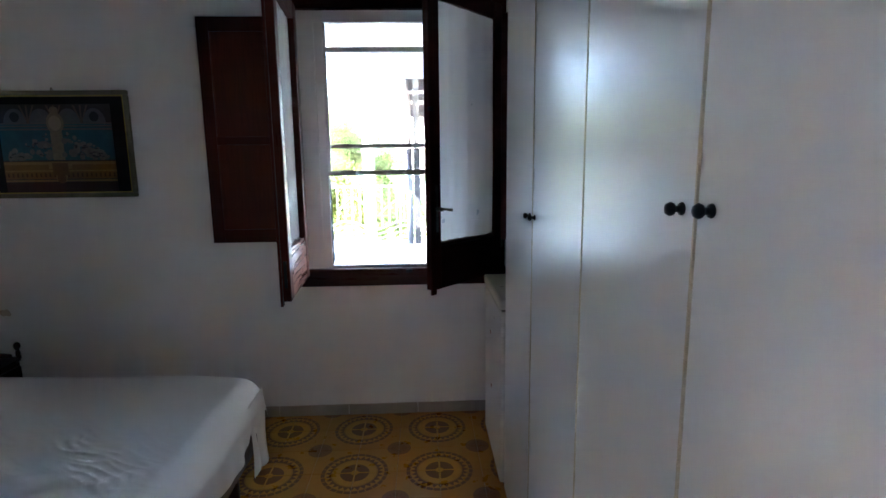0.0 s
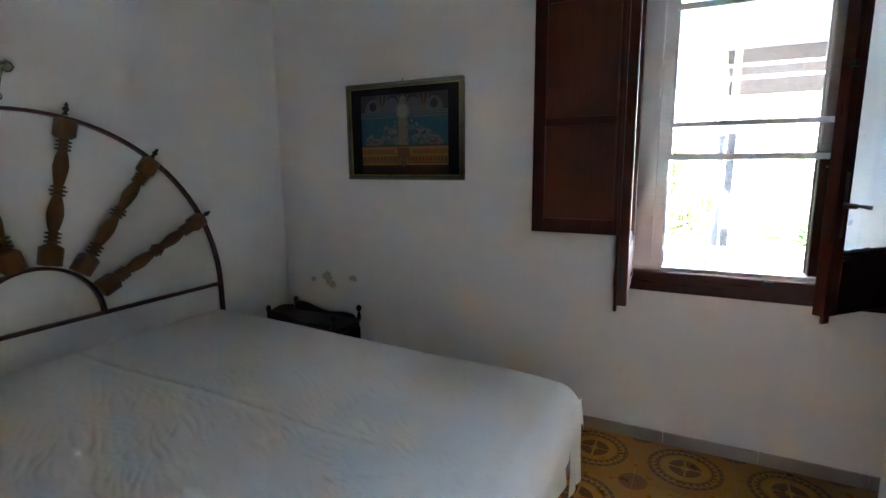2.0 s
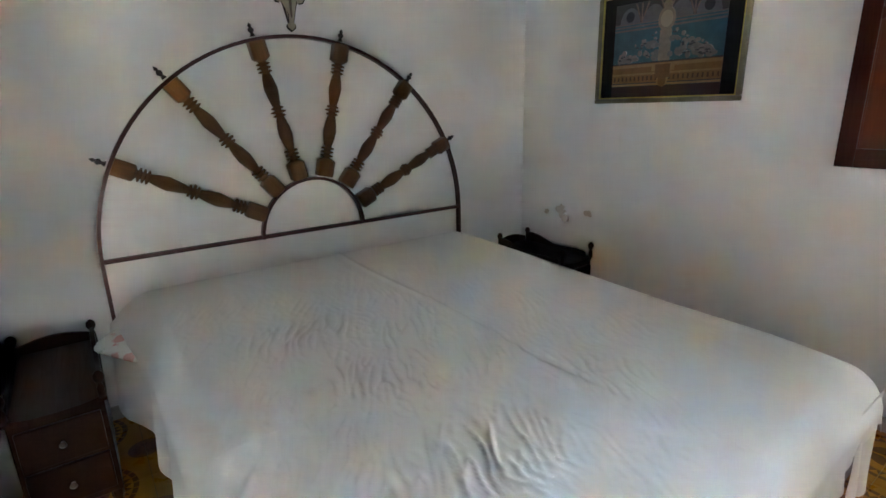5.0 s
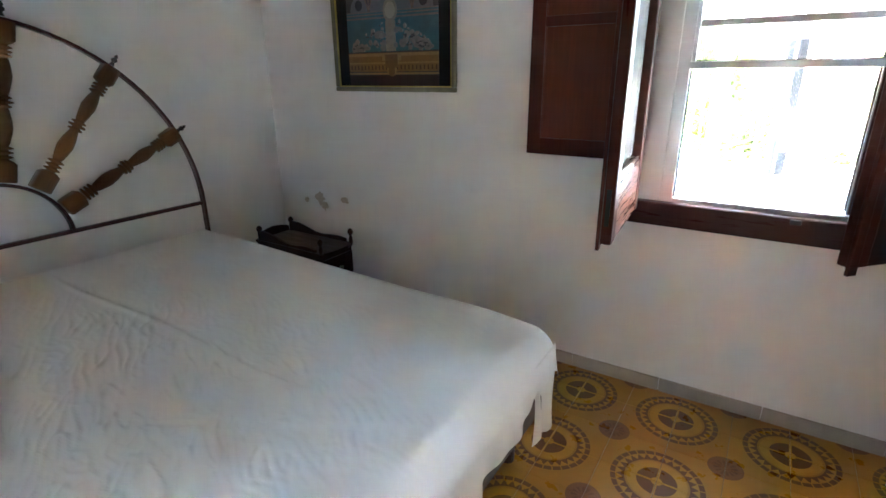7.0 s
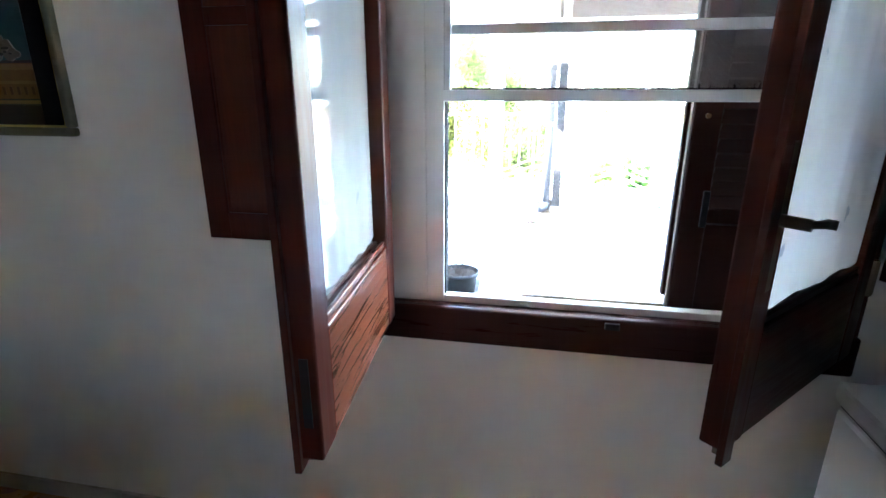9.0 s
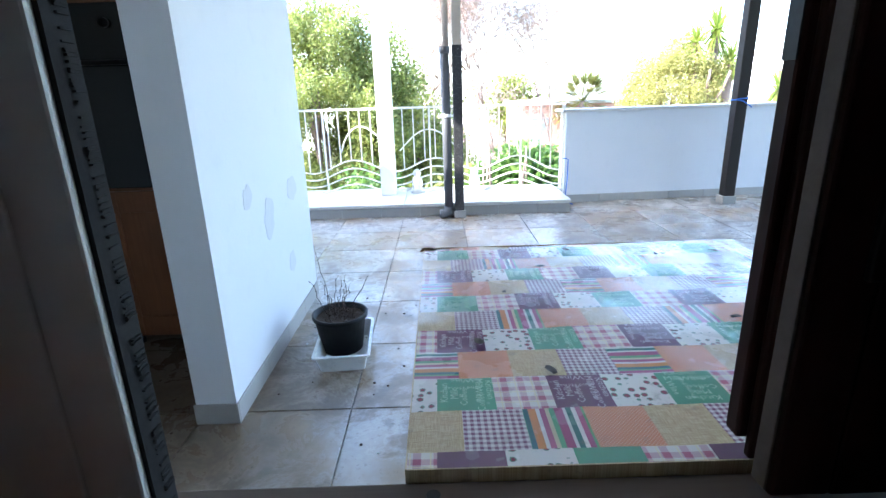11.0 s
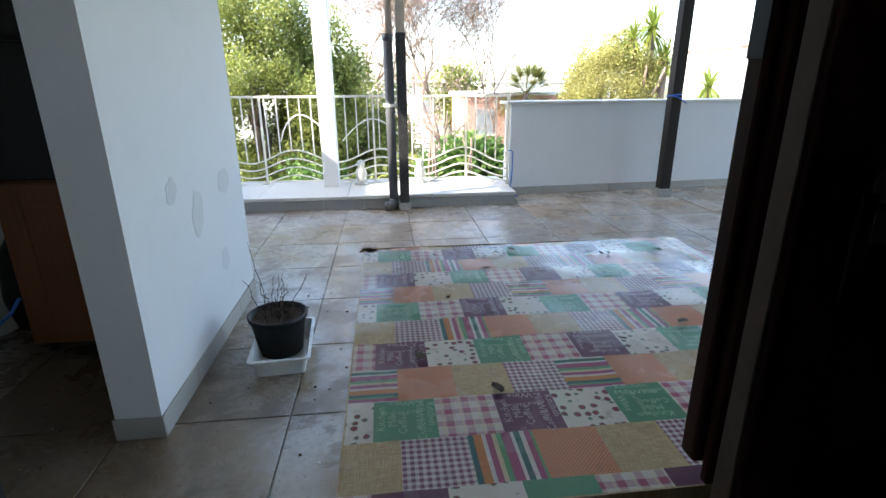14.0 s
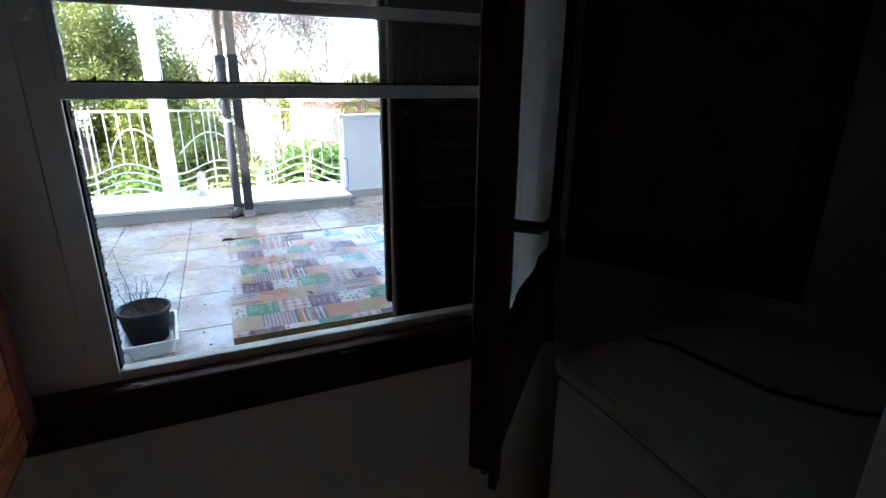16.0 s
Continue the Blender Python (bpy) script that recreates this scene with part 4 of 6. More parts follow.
def sheet():
    """Cloth over the mattress: flat on top, round over the edges, hanging with folds."""
    bm = bmesh.new()
    nx, ny = 400, 370
    drop, near, far = 0.33, 0.46, 0.16
    lx, ly = BX1 - BX0, BY1 - BY0
    rnd = 0.10

    def fold(s, length):
        """Arc length s past the edge: outward shift and height."""
        q = math.pi / 2 * rnd
        if s <= 0:
            return 0.0, 0.0
        if s < q:
            a = s / rnd
            return rnd * math.sin(a), -rnd * (1 - math.cos(a))
        return rnd, -rnd - (s - q)

    grid = []
    for i in range(nx + 1):
        row = []
        for j in range(ny + 1):
            # along x: from the head edge to the hanging foot; along y: both sides hang
            sx = (i / nx) * (lx - rnd + drop)
            sy = -near + (j / ny) * (ly - 2 * rnd + near + far)
            yc = BY0 + rnd + min(max(sy, 0), ly - 2 * rnd)
            over_x = sx - (lx - rnd)
            if over_x > 0:  # the hem climbs towards the far corner
                over_x *= 0.50 + 0.50 * max(0.0, min(1.0, (-0.62 - yc) / 0.8)) ** 0.7
            over_y = -sy if sy < 0 else sy - (ly - 2 * rnd)
            ox, zx = fold(over_x, drop)
            oy, zy = fold(over_y, drop)
            x = BX0 + min(sx, lx - rnd) + ox
            y = BY0 + rnd + min(max(sy, 0), ly - 2 * rnd) + (oy if sy > 0 else -oy)
            if over_x > 0 and over_y > 0:  # the corner: cloth gathers into one point
                o = math.hypot(over_x, over_y)
                r_, z_ = fold(o, drop)
                a = math.atan2(over_y, over_x)
                flare = 1 + 0.9 * max(0, o - 0.1) * abs(math.sin(2 * a))
                x = BX0 + lx - rnd + r_ * math.cos(a) * flare
                y = BY0 + rnd + (ly - 2 * rnd if sy > 0 else 0) + r_ * math.sin(a) * flare * (1 if sy > 0 else -1)
                z = z_
            else:
                z = min(zx, zy)
            hang = max(0.0, -z - rnd)
            fx = hang / 0.25 * (0.030 * math.sin(y * 19 + 1.5 * math.sin(y * 5)) + 0.012 * math.sin(y * 43 + 2 * math.sin(y * 7))) if over_x > 0 else 0
            fy = 0.020 * hang / 0.25 * math.sin(x * 15 + 1.2 * math.sin(x * 4)) if over_y > 0 else 0
            if sy < 0:  # the near side bulges out over the pillow at the head
                y -= 0.075 * max(0.0, min(1.0, (-2.0 - x) / 0.3)) * min(1.0, over_y / 0.12)
            top = max(0.0, 1 + z / 0.05)
            p = Vector((x * 3.0, y * 3.0, 0))
            wr = 0.008 * noise.noise(p * 0.5)
            # thin ridged creases that run down towards the near side
            s_ = x * 0.50 + y * 0.87 + 0.022 * noise.noise(p * 2.5)
            t_ = -x * 0.87 + y * 0.50
            cr = 1 - abs(noise.noise(Vector((s_ * 37, t_ * 5.5, 3)))) * 2.6
            c2 = 1 - abs(noise.noise(Vector((s_ * 30 + t_ * 14 + 7, t_ * 13 - s_ * 9, 8)))) * 2.6
            mid = math.exp(-((x + 1.20) ** 2 / 0.34 + (y + 1.85) ** 2 / 0.30))
            fade = max(0.0, min(1.0, 0.5 + 1.6 * noise.noise(Vector((x * 5, y * 5, 21)))))
            wr += (0.0006 + 0.0115 * mid) * fade * max(0, cr) ** 3 + (0.0005 + 0.0022 * mid) * (1 - 0.6 * fade) * max(0, c2) ** 2
            # edge of the doubled cloth near the foot
            e_ = (x + 1.02) * 0.55 + (y + 1.62) * -0.83
            wr += 0.008 / (1 + math.exp(-e_ / 0.009)) * (1 if x > -1.25 else math.exp((x + 1.25) / 0.02))
            # long fold line down the middle
            wr += 0.005 * math.exp(-((y + 1.40 + 0.02 * math.sin(x * 5) - 0.10 * max(0, x + 1.4)) / 0.014) ** 2) * (1 if x < -0.95 else math.exp(-(x + 0.95) / 0.1))
            # the head end rises over the bolster
            wr += 0.045 * max(0.0, min(1.0, (-1.15 - x) / 1.1)) ** 0.8 * max(0.0, min(1.0, 1 + z / 0.12))
            # the foot corner sags
            sag = -0.035 * max(0, (min(x, BX1) + 0.85) / 0.4) ** 2
            zz = BZ + 0.006 + z + wr * (0.25 + 0.75 * top) + sag
            zz = max(zz, 0.03)
            row.append(bm.verts.new((x + fx, y + (fy if sy > 0 else -fy), zz)))
        grid.append(row)
    for i in range(nx):
        for j in range(ny):
            bm.faces.new((grid[i][j], grid[i + 1][j], grid[i + 1][j + 1], grid[i][j + 1]))
    return solo("bed_sheet", bm, M_SHEET, "creased white cotton sheet spread over the bed", "bed sheet", smooth=True)


sheet()
bm = bmesh.new()
g = []
for i in range(13):
    col = []
    for j in range(11):
        u, v = i / 12, j / 10
        col.append(bm.verts.new((-0.462 + 0.018 * math.sin(u * 9) * (1 - v), -0.80 + 0.17 * u + 0.012 * math.sin(v * 5 + u * 4), 0.13 + 0.33 * v + 0.02 * math.sin(u * 7) * (1 - v))))
    g.append(col)
for i in range(12):
    for j in range(10):
        bm.faces.new((g[i][j], g[i + 1][j], g[i + 1][j + 1], g[i][j + 1]))
solo("under_sheet", bm, M_SHEET, "grey-white corner of an under sheet hanging below the hem", "bed sheet", smooth=True)

# floral pillow corner at the head
m = Mat("floral_cotton", 0.85)
p_ = m.obj()
cell = m.n("TexVoronoi")
m.put(p_, cell.inputs["Vector"])
cell.inputs["Scale"].default_value = 15.0
blob = m.ramp(m.math("ADD", cell.outputs["Distance"], m.math("MULTIPLY", m.noise(p_, 60, 3), 0.4)), 0.66, 0.58)
hue = m.xyz(cell.outputs["Color"])[0]
cc = m.mix(m.math("GREATER_THAN", hue, 0.6), (0.62, 0.30, 0.26), (0.24, 0.33, 0.20))
m.color(m.mix(m.math("MULTIPLY", blob, 0.8), (0.70, 0.68, 0.62), cc))
m.bump(m.noise(p_, 14, 3), 0.4, 0.02)
bm = bmesh.new()
bmesh.ops.create_uvsphere(bm, u_segments=32, v_segments=18, radius=1.0)
for v in bm.verts:
    x, y, z = v.co
    sx = math.copysign(abs(x) ** 0.32, x)
    sy = math.copysign(abs(y) ** 0.32, y)
    v.co = (sx * 0.17, sy * 0.30, z * 0.045 * (1 - 0.45 * max(abs(sx), abs(sy))) - 0.03 * max(0, -sy - 0.45))
pw = solo("pillow", bm, m.m, "flat floral pillow poking out beside the sheet", "pillow", smooth=True)
pw.matrix_world = pose(-2.32, -2.16, 0.490, 4, 0, 30)


# ---- nightstands ----
def nightstand(at, label):
    t = thing("nightstand", label, "nightstand", at, group="nightstands")
    w, d, h = 0.27, 0.575, 0.418  # local x: from the wall, y: width
    part("body", bm_box(0, d - 0.03, -w / 2 + 0.01, w / 2 - 0.01, 0.06, h - 0.02, 0.004), M_NIGHT, t)
    out = [(0, -w / 2), (d - 0.03, -w / 2), (d - 0.005, -w / 4), (d, 0), (d - 0.005, w / 4), (d - 0.03, w / 2), (0, w / 2)]
    bm = bmesh.new()
    a = [bm.verts.new((x, y, h - 0.02)) for x, y in out]
    b = [bm.verts.new((x, y, h)) for x, y in out]
    bm.faces.new(a), bm.faces.new(b)
    for i in range(7):
        bm.faces.new((a[i], a[(i + 1) % 7], b[(i + 1) % 7], b[i]))
    part("top", bm, M_NIGHT, t)
    for z0, z1 in ((0.24, 0.375), (0.09, 0.225)):
        dr = part("drawer", bm_box(d - 0.03, d - 0.012, -w / 2 + 0.025, w / 2 - 0.025, z0, z1, 0.004), M_NIGHT, t)
        part("knob", bm_lathe([(0, 0), (0.006, 0), (0.006, 0.012), (0.011, 0.018), (0, 0.024)], 10, matrix=pose(d - 0.012, 0, (z0 + z1) / 2, 0, 90)), M_BRASS, dr, "small brass knob", smooth=True)
    for y in (-w / 2 + 0.012, w / 2 - 0.012):
        # scrolled side rail falling to the front
        bm = bmesh.new()
        lo, hi = [], []
        for i in range(15):
            f = i / 14
            zt = h + 0.012 + 0.045 * (1 - f) ** 1.5 + 0.010 * math.sin(f * 9)
            lo.append((0.02 + f * (d - 0.09), h))
            hi.append((0.02 + f * (d - 0.09), zt))
        part("side_gallery", bm_plate(lo + hi[::-1], y - 0.007, y + 0.007), M_NIGHT, t)
        for x in (0.03, d - 0.031):
            part("finial", bm_lathe([(0, 0), (0.013, 0), (0.011, 0.035), (0.007, 0.048), (0.012, 0.054), (0.017, 0.068), (0.015, 0.082), (0.006, 0.091), (0, 0.093)], 14,
                                    matrix=Matrix.Translation((x, y, h - 0.005))), M_NIGHT, t, "turned ball finial", smooth=True)
    out = [(-w / 2 + 0.02, h)] + [(-w / 2 + 0.02 + (w - 0.04) * i / 14, h + 0.03 + 0.022 * math.sin(math.pi * i / 14)) for i in range(15)] + [(w / 2 - 0.02, h)]
    part("back_gallery", merged(None, bm_plate(out, -0.007, 0.007), pose(0.012, 0, 0, 0, 0, 90)), M_NIGHT, t)
    for x in (0.03, d - 0.06):
        for y in (-w / 2 + 0.03, w / 2 - 0.03):
            part("leg", bm_lathe([(0, 0), (0.012, 0), (0.02, 0.03), (0.022, 0.06), (0, 0.06)], 10, matrix=Matrix.Translation((x, y, 0))), M_NIGHT, t)
    return t


nightstand((-2.50, -0.175, 0), "dark walnut nightstand with ball finials, in the corner")
nightstand((-2.52, -2.595, 0), "dark walnut nightstand with ball finials, beside the pillow")


# ---- picture on the window wall ----
def picture():
    x0, x1, z0, z1 = -2.01, -1.243, 1.282, 1.828
    cx, cz = (x0 + x1) / 2, (z0 + z1) / 2
    W, Hh = (x1 - x0) / 2, (z1 - z0) / 2
    t = thing("framed_picture", "framed photo of an ornate clock facade in a gold frame", "picture", (cx, -0.002, cz))
    fw = 0.023
    for a in ((-W, W, Hh - fw, Hh), (-W, W, -Hh, -Hh + fw)):
        part("frame_rail", bm_box(a[0], a[1], -0.024, 0, a[2], a[3], 0.006), M_GOLD, t)
    for a in ((-W, -W + fw), (W - fw, W)):
        part("frame_stile", bm_box(a[0], a[1], -0.0235, 0, -Hh + fw, Hh - fw, 0.006), M_GOLD, t)
    bm = bmesh.new()
    for a in ((-W + fw, W - fw, Hh - fw - 0.006, Hh - fw), (-W + fw, W - fw, -Hh + fw, -Hh + fw + 0.006)):
        bm_box(a[0], a[1], -0.016, -0.006, a[2], a[3], into=bm)
    for a in ((-W + fw, -W + fw + 0.006), (W - fw - 0.006, W - fw)):
        bm_box(a[0], a[1], -0.016, -0.006, -Hh + fw + 0.006, Hh - fw - 0.006, into=bm)
    part("slip", bm, M_GOLDL, t, "yellow gold inner slip")
    part("mount", bm_box(-W + fw, W - fw, -0.008, -0.001, -Hh + fw, Hh - fw), M_MATB, t, "black mount")
    part("hook", bm_tube([(-0.008, -0.004, Hh - 0.002), (0, -0.004, Hh + 0.016), (0.008, -0.004, Hh - 0.002)], 0.002, 6), M_BRASS, t)
    # the print
    rgp = random.Random(2)
    px, pz0, pz1 = 0.285, -0.185, 0.195

    def flat(name, color, shapes, layer, vary=0.55, size=60):
        mt = plain("print_" + name, tuple(0.62 * q for q in color), 0.35, vary=vary, size=size, bump=0)
        for s in shapes:
            part(name, bm_plate([(a, b * (1.40 if b < 0 else 1.06)) for a, b in s], -0.0085 - layer * 0.0004 - 0.00001 * rgp.random(), -0.008), mt, t)

    def rect(a, b, c, d):
        return [(a, c), (b, c), (b, d), (a, d)]

    def disc(cx, cz, rx, rz, n=18):
        return [(cx + rx * math.cos(2 * math.pi * i / n), cz + rz * math.sin(2 * math.pi * i / n)) for i in range(n)]

    flat("print_ground", (0.06, 0.055, 0.06), [rect(-px, px, pz0, pz1)], 1)
    flat("blue_wall", (0.05, 0.15, 0.19), [rect(-px, px, -0.055, 0.10)], 2, 0.5, 25)
    arches = []
    for cxx in (-0.20, -0.07, 0.07, 0.20):
        arches.append([(cxx + 0.058 * math.cos(math.pi * i / 12), 0.10 + 0.075 * math.sin(math.pi * i / 12)) for i in range(13)])
    flat("arch", (0.16, 0.17, 0.19), arches, 2, 0.5, 30)
    flat("arch_shade", (0.025, 0.03, 0.045), [disc(cxx, 0.135, 0.024, 0.024) for cxx in (-0.20, 0.0, 0.20)], 3)
    flat("cornice", (0.20, 0.18, 0.18), [rect(-px, px, 0.088, 0.094), rect(-px, px, 0.072, 0.080), rect(-px, px, 0.100, 0.106)], 3, 0.5)
    flat("gold_band", (0.30, 0.15, 0.05), [rect(-px, px, -0.125, -0.06)], 3, 0.5, 40)
    flat("gold_trim", (0.42, 0.25, 0.10), [rect(-px, px, -0.072, -0.062), rect(-px, px, -0.098, -0.092), rect(-px, px, -0.135, -0.128), rect(-0.06, 0.06, -0.088, -0.062), disc(0, -0.115, 0.03, 0.026)], 4, 0.4)
    flat("red_shade", (0.05, 0.012, 0.012), [rect(-px, px, pz0, -0.137)], 4)
    flat("clock_mount", (0.34, 0.29, 0.22), [disc(0, 0.105, 0.044, 0.052), rect(-0.030, 0.030, -0.055, 0.06), disc(0, 0.165, 0.022, 0.018)], 5, 0.5, 60)
    flat("clock_face", (0.50, 0.44, 0.32), [disc(0, 0.105, 0.032, 0.036)], 6, 0.15)
    rg = random.Random(9)
    blobs = []
    for k in range(44):
        s = rg.choice((-1, 1))
        f = rg.random()
        blobs.append(disc(s * (0.03 + 0.22 * f), -0.045 + (0.085 * (1 - f)) * rg.random(), rg.uniform(0.010, 0.026), rg.uniform(0.007, 0.016), 9))
    flat("stone_carving", (0.21, 0.20, 0.20), blobs, 7, 0.6, 80)
    pale, shade = [], []
    for k in range(34):
        s = rg.choice((-1, 1))
        f = rg.random()
        a, b = s * (0.05 + 0.20 * f), -0.035 + 0.095 * (1 - f) * rg.random()
        pale.append(disc(a, b, rg.uniform(0.004, 0.015), rg.uniform(0.004, 0.013), 7))
        shade.append(disc(a + rg.uniform(-0.02, 0.02), b - 0.010, rg.uniform(0.004, 0.014), rg.uniform(0.0015, 0.004), 8))
    flat("pale_statue", (0.27, 0.25, 0.24), pale, 8, 0.7, 160)
    flat("carving_shade", (0.05, 0.055, 0.07), shade, 9)
    flat("dentil", (0.13, 0.055, 0.02), [rect(-px + 0.012 + k * 0.0235, -px + 0.021 + k * 0.0235, -0.118, -0.103) for k in range(24)], 5)
    flat("bracket", (0.22, 0.11, 0.04), [rect(-0.040, 0.040, -0.112, -0.066), disc(0, -0.122, 0.022, 0.020)], 6, 0.6, 90)
    flat("vault_rib", (0.20, 0.15, 0.12), [[(a - 0.003, 0.105), (a + 0.003, 0.105), (a + q + 0.004, 0.19), (a + q - 0.004, 0.19)] for a in (-0.135, 0.0, 0.135) for q in (-0.035, 0.0, 0.035)], 4, 0.4)


picture()

# ---- crucifix ----
cr = thing("crucifix", "small crucifix with flared pale-gold ends on the wall", "crucifix", (-2.578, -1.50, 1.77))


def cross(inset, t0, t1):
    """A cross with flared, pointed ends; inset narrows its outline."""
    out = []
    for deg, ln in ((0, 0.079), (90, 0.075), (180, 0.140), (270, 0.075)):
        a = radians(deg)
        h = 0.0125 - inset * 0.7
        ln -= inset
        for q, s in ((h, h), (ln - 0.034, h * 0.95), (ln - 0.027, h + 0.0095), (ln - 0.013, h + 0.006), (ln, 0.0), (ln - 0.013, -h - 0.006), (ln - 0.027, -h - 0.0095), (ln - 0.034, -h * 0.95)):
            out.append((q * math.sin(a) + s * math.cos(a), q * math.cos(a) - s * math.sin(a)))
    bm = bm_plate(out[::-1], t0, t1)
    bm.transform(pose(0, 0, 0, 0, 0, 90))
    return bm


part("cross", cross(0.0, -0.012, 0.0), M_POSTB, cr, "dark wooden cross")
part("inlay", cross(0.005, -0.016, -0.011), plain("pale_gold_inlay", (0.42, 0.38, 0.27), 0.45, 0.2), cr, "pale gold inlay")
bm = bm_lathe([(0, -0.085), (0.004, -0.078), (0.005, -0.04), (0.007, -0.005), (0.004, 0.008), (0.006, 0.016), (0, 0.026)], 8)
bm_tube([(0, -0.045, 0.010), (0, 0, -0.002), (0, 0.045, 0.010)], 0.003, 6, into=bm)
bm.transform(Matrix.Translation((0.021, 0, 0)))
part("figurine", bm, M_BRASS, cr)

# ---- peeled spots on the window wall ----
for cx, cz, rx, rz, sd in ((-2.353, 0.622, 0.022, 0.020, 1), (-2.236, 0.645, 0.040, 0.045, 2), (-2.205, 0.60, 0.030, 0.030, 5), (-2.031, 0.655, 0.032, 0.022, 3)):
    rg = random.Random(sd)
    out = [(cx + rx * rg.uniform(0.55, 1.2) * math.cos(2 * math.pi * k / 16), cz + rz * rg.uniform(0.55, 1.2) * math.sin(2 * math.pi * k / 16)) for k in range(16)]
    part("peeled_patch", bm_plate(out, -0.0018 - sd * 0.0002, 0.001), M_PEEL, wall_n, "flaked paint showing bare plaster")


# ---- wardrobe ----
wd = thing("wardrobe", "tall cream laminate wardrobe with black knobs", "wardrobe", (0.604, -0.755, 0))
part("carcass", bm_box(0.022, 0.61, -1.99, 0, 0.0, 2.55, 0.003), M_WARD, wd)
DOORS = (0.0, -0.490, -0.975, -1.415, -1.985)
for k in range(4):
    y1 = DOORS[k] - 0.002
    y0 = DOORS[k + 1] + 0.002
    dr = part("door", bm_box(0, 0.020, y0, y1, 0.02, 2.54, 0.0025), M_WARD, wd)
    part("edging", bm_box(-0.0012, 0.010, y0 - 0.0012, y0 + 0.0015, 0.02, 2.54), M_EDGE, dr, "yellowed edge strip")
    yk = y0 + 0.032 if k % 2 == 0 else y1 - 0.032
    zk = (1.265, 1.265, 1.362, 1.365)[k]
    part("knob", bm_lathe([(0, 0), (0.009, 0), (0.008, 0.003), (0.0045, 0.004), (0.0045, 0.010), (0.008, 0.012), (0.0095, 0.016), (0.007, 0.021), (0, 0.023)], 16, matrix=pose(0, yk, zk, 0, -90)), M_BLACK, dr, "black round knob", smooth=True)
part("keyhole", bm_lathe([(0, 0), (0.009, 0), (0.009, 0.012), (0, 0.014)], 12, matrix=pose(0, -0.93, 0.57, 0, -90)), M_BLACK, wd)

# ---- chest freezer ----
fz = thing("chest_freezer", "white chest freezer with a thick lid, worn stickers", "freezer", (0.58, -0.752, 0))
part("body", bm_box(0.006, 0.62, 0.004, 0.525, 0.03, 0.815, 0.012), M_FREEZER, fz)
part("gasket", bm_box(0.012, 0.615, 0.008, 0.52, 0.815, 0.824), M_GASKET, fz, "dark grey lid gasket")
part("lid", bm_box(0, 0.625, 0, 0.53, 0.824, 0.868, 0.010), M_FREEZER, fz)
for y, z in ((0.30, 0.62), (0.27, 0.36)):
    part("sticker_rest", bm_box(0.0045, 0.007, y, y + 0.022, z, z + 0.014), M_RUST, fz, "remains of a sticker")
for x in (0.05, 0.57):
    for y in (0.05, 0.47):
        part("foot", bm_lathe([(0, 0), (0.022, 0), (0.018, 0.03), (0, 0.03)], 10, matrix=Matrix.Translation((x, y, 0))), M_BLACK, fz)
pts = [(0.80, -0.245, 0.873), (0.83, -0.30, 0.873), (0.845, -0.40, 0.873), (0.86, -0.50, 0.873), (0.93, -0.60, 0.873), (1.02, -0.66, 0.873)]
solo("cable", bm_tube(pts, 0.005, 6), M_BLACK, "black cable lying on the freezer lid", "cable", smooth=True)


# ---- terrace table with its oilcloth ----
TX0, TX1, TY0, TY1, TT = -0.035, 0.805, 0.152, 1.00, 0.846
tb = thing("terrace_table", "wooden terrace table pushed against the window wall", "table", (0.385, 0.61, TZ))
part("tabletop", bm_box(-0.418, 0.418, -0.455, 0.386, 0.755, TT - TZ - 0.004, 0.004), M_CAB, tb)
bm = bm_box(-0.36, 0.36, -0.33, -0.31, 0.66, 0.755)
part("apron", bm, M_CAB, tb)
part("apron", bm_box(-0.36, 0.36, 0.31, 0.33, 0.66, 0.755), M_CAB, tb)
for x in (-0.36, 0.36):
    for y in (-0.33, 0.33):
        part("leg", bm_box(x - 0.025, x + 0.025, y - 0.025, y + 0.025, 0, 0.755, 0.004), M_CAB, tb)


def printed(name, base, pattern=None, rough=0.25):
    """A patch of printed oilcloth; pattern adds to the colour by u, v in metres."""
    m = Mat("oilcloth_" + name, rough, 0, 0.5)
    p = m.pos()
    x, y, z = m.xyz(p)
    c = pattern(m, x, y, p) if pattern else base
    grime = m.noise(p, 38, 5, 0.65)
    c = m.mix(m.ramp(grime, 0.60, 0.72, 0, 0.55), c, (0.16, 0.12, 0.10))
    wear = m.noise(p, 5.0, 5, 0.6)
    c = m.mix(m.ramp(wear, 0.45, 0.75, 0, 0.05), c, (0.50, 0.47, 0.47))
    m.color(c)
    m.rough(m.ramp(wear, 0.35, 0.65, 0.15, 0.32))
    m.bump(m.math("ADD", m.math("MULTIPLY", m.noise(p, 260, 2), 0.15), m.noise(p, 11, 3)), 0.11, 0.005)
    return m.m


def tri_(m, v, period):
    """0 to 0.5, once to and fro in a period."""
    return m.math("PINGPONG", m.math("DIVIDE", v, period), 0.5)


def pat_gingham(m, x, y, p):
    a = m.math("LESS_THAN", tri_(m, x, 0.0088), 0.25)
    b = m.math("LESS_THAN", tri_(m, y, 0.0088), 0.25)
    s = m.math("MULTIPLY", m.math("ADD", a, b), 0.5)
    return m.mix(s, (0.62, 0.56, 0.56), (0.16, 0.055, 0.11))


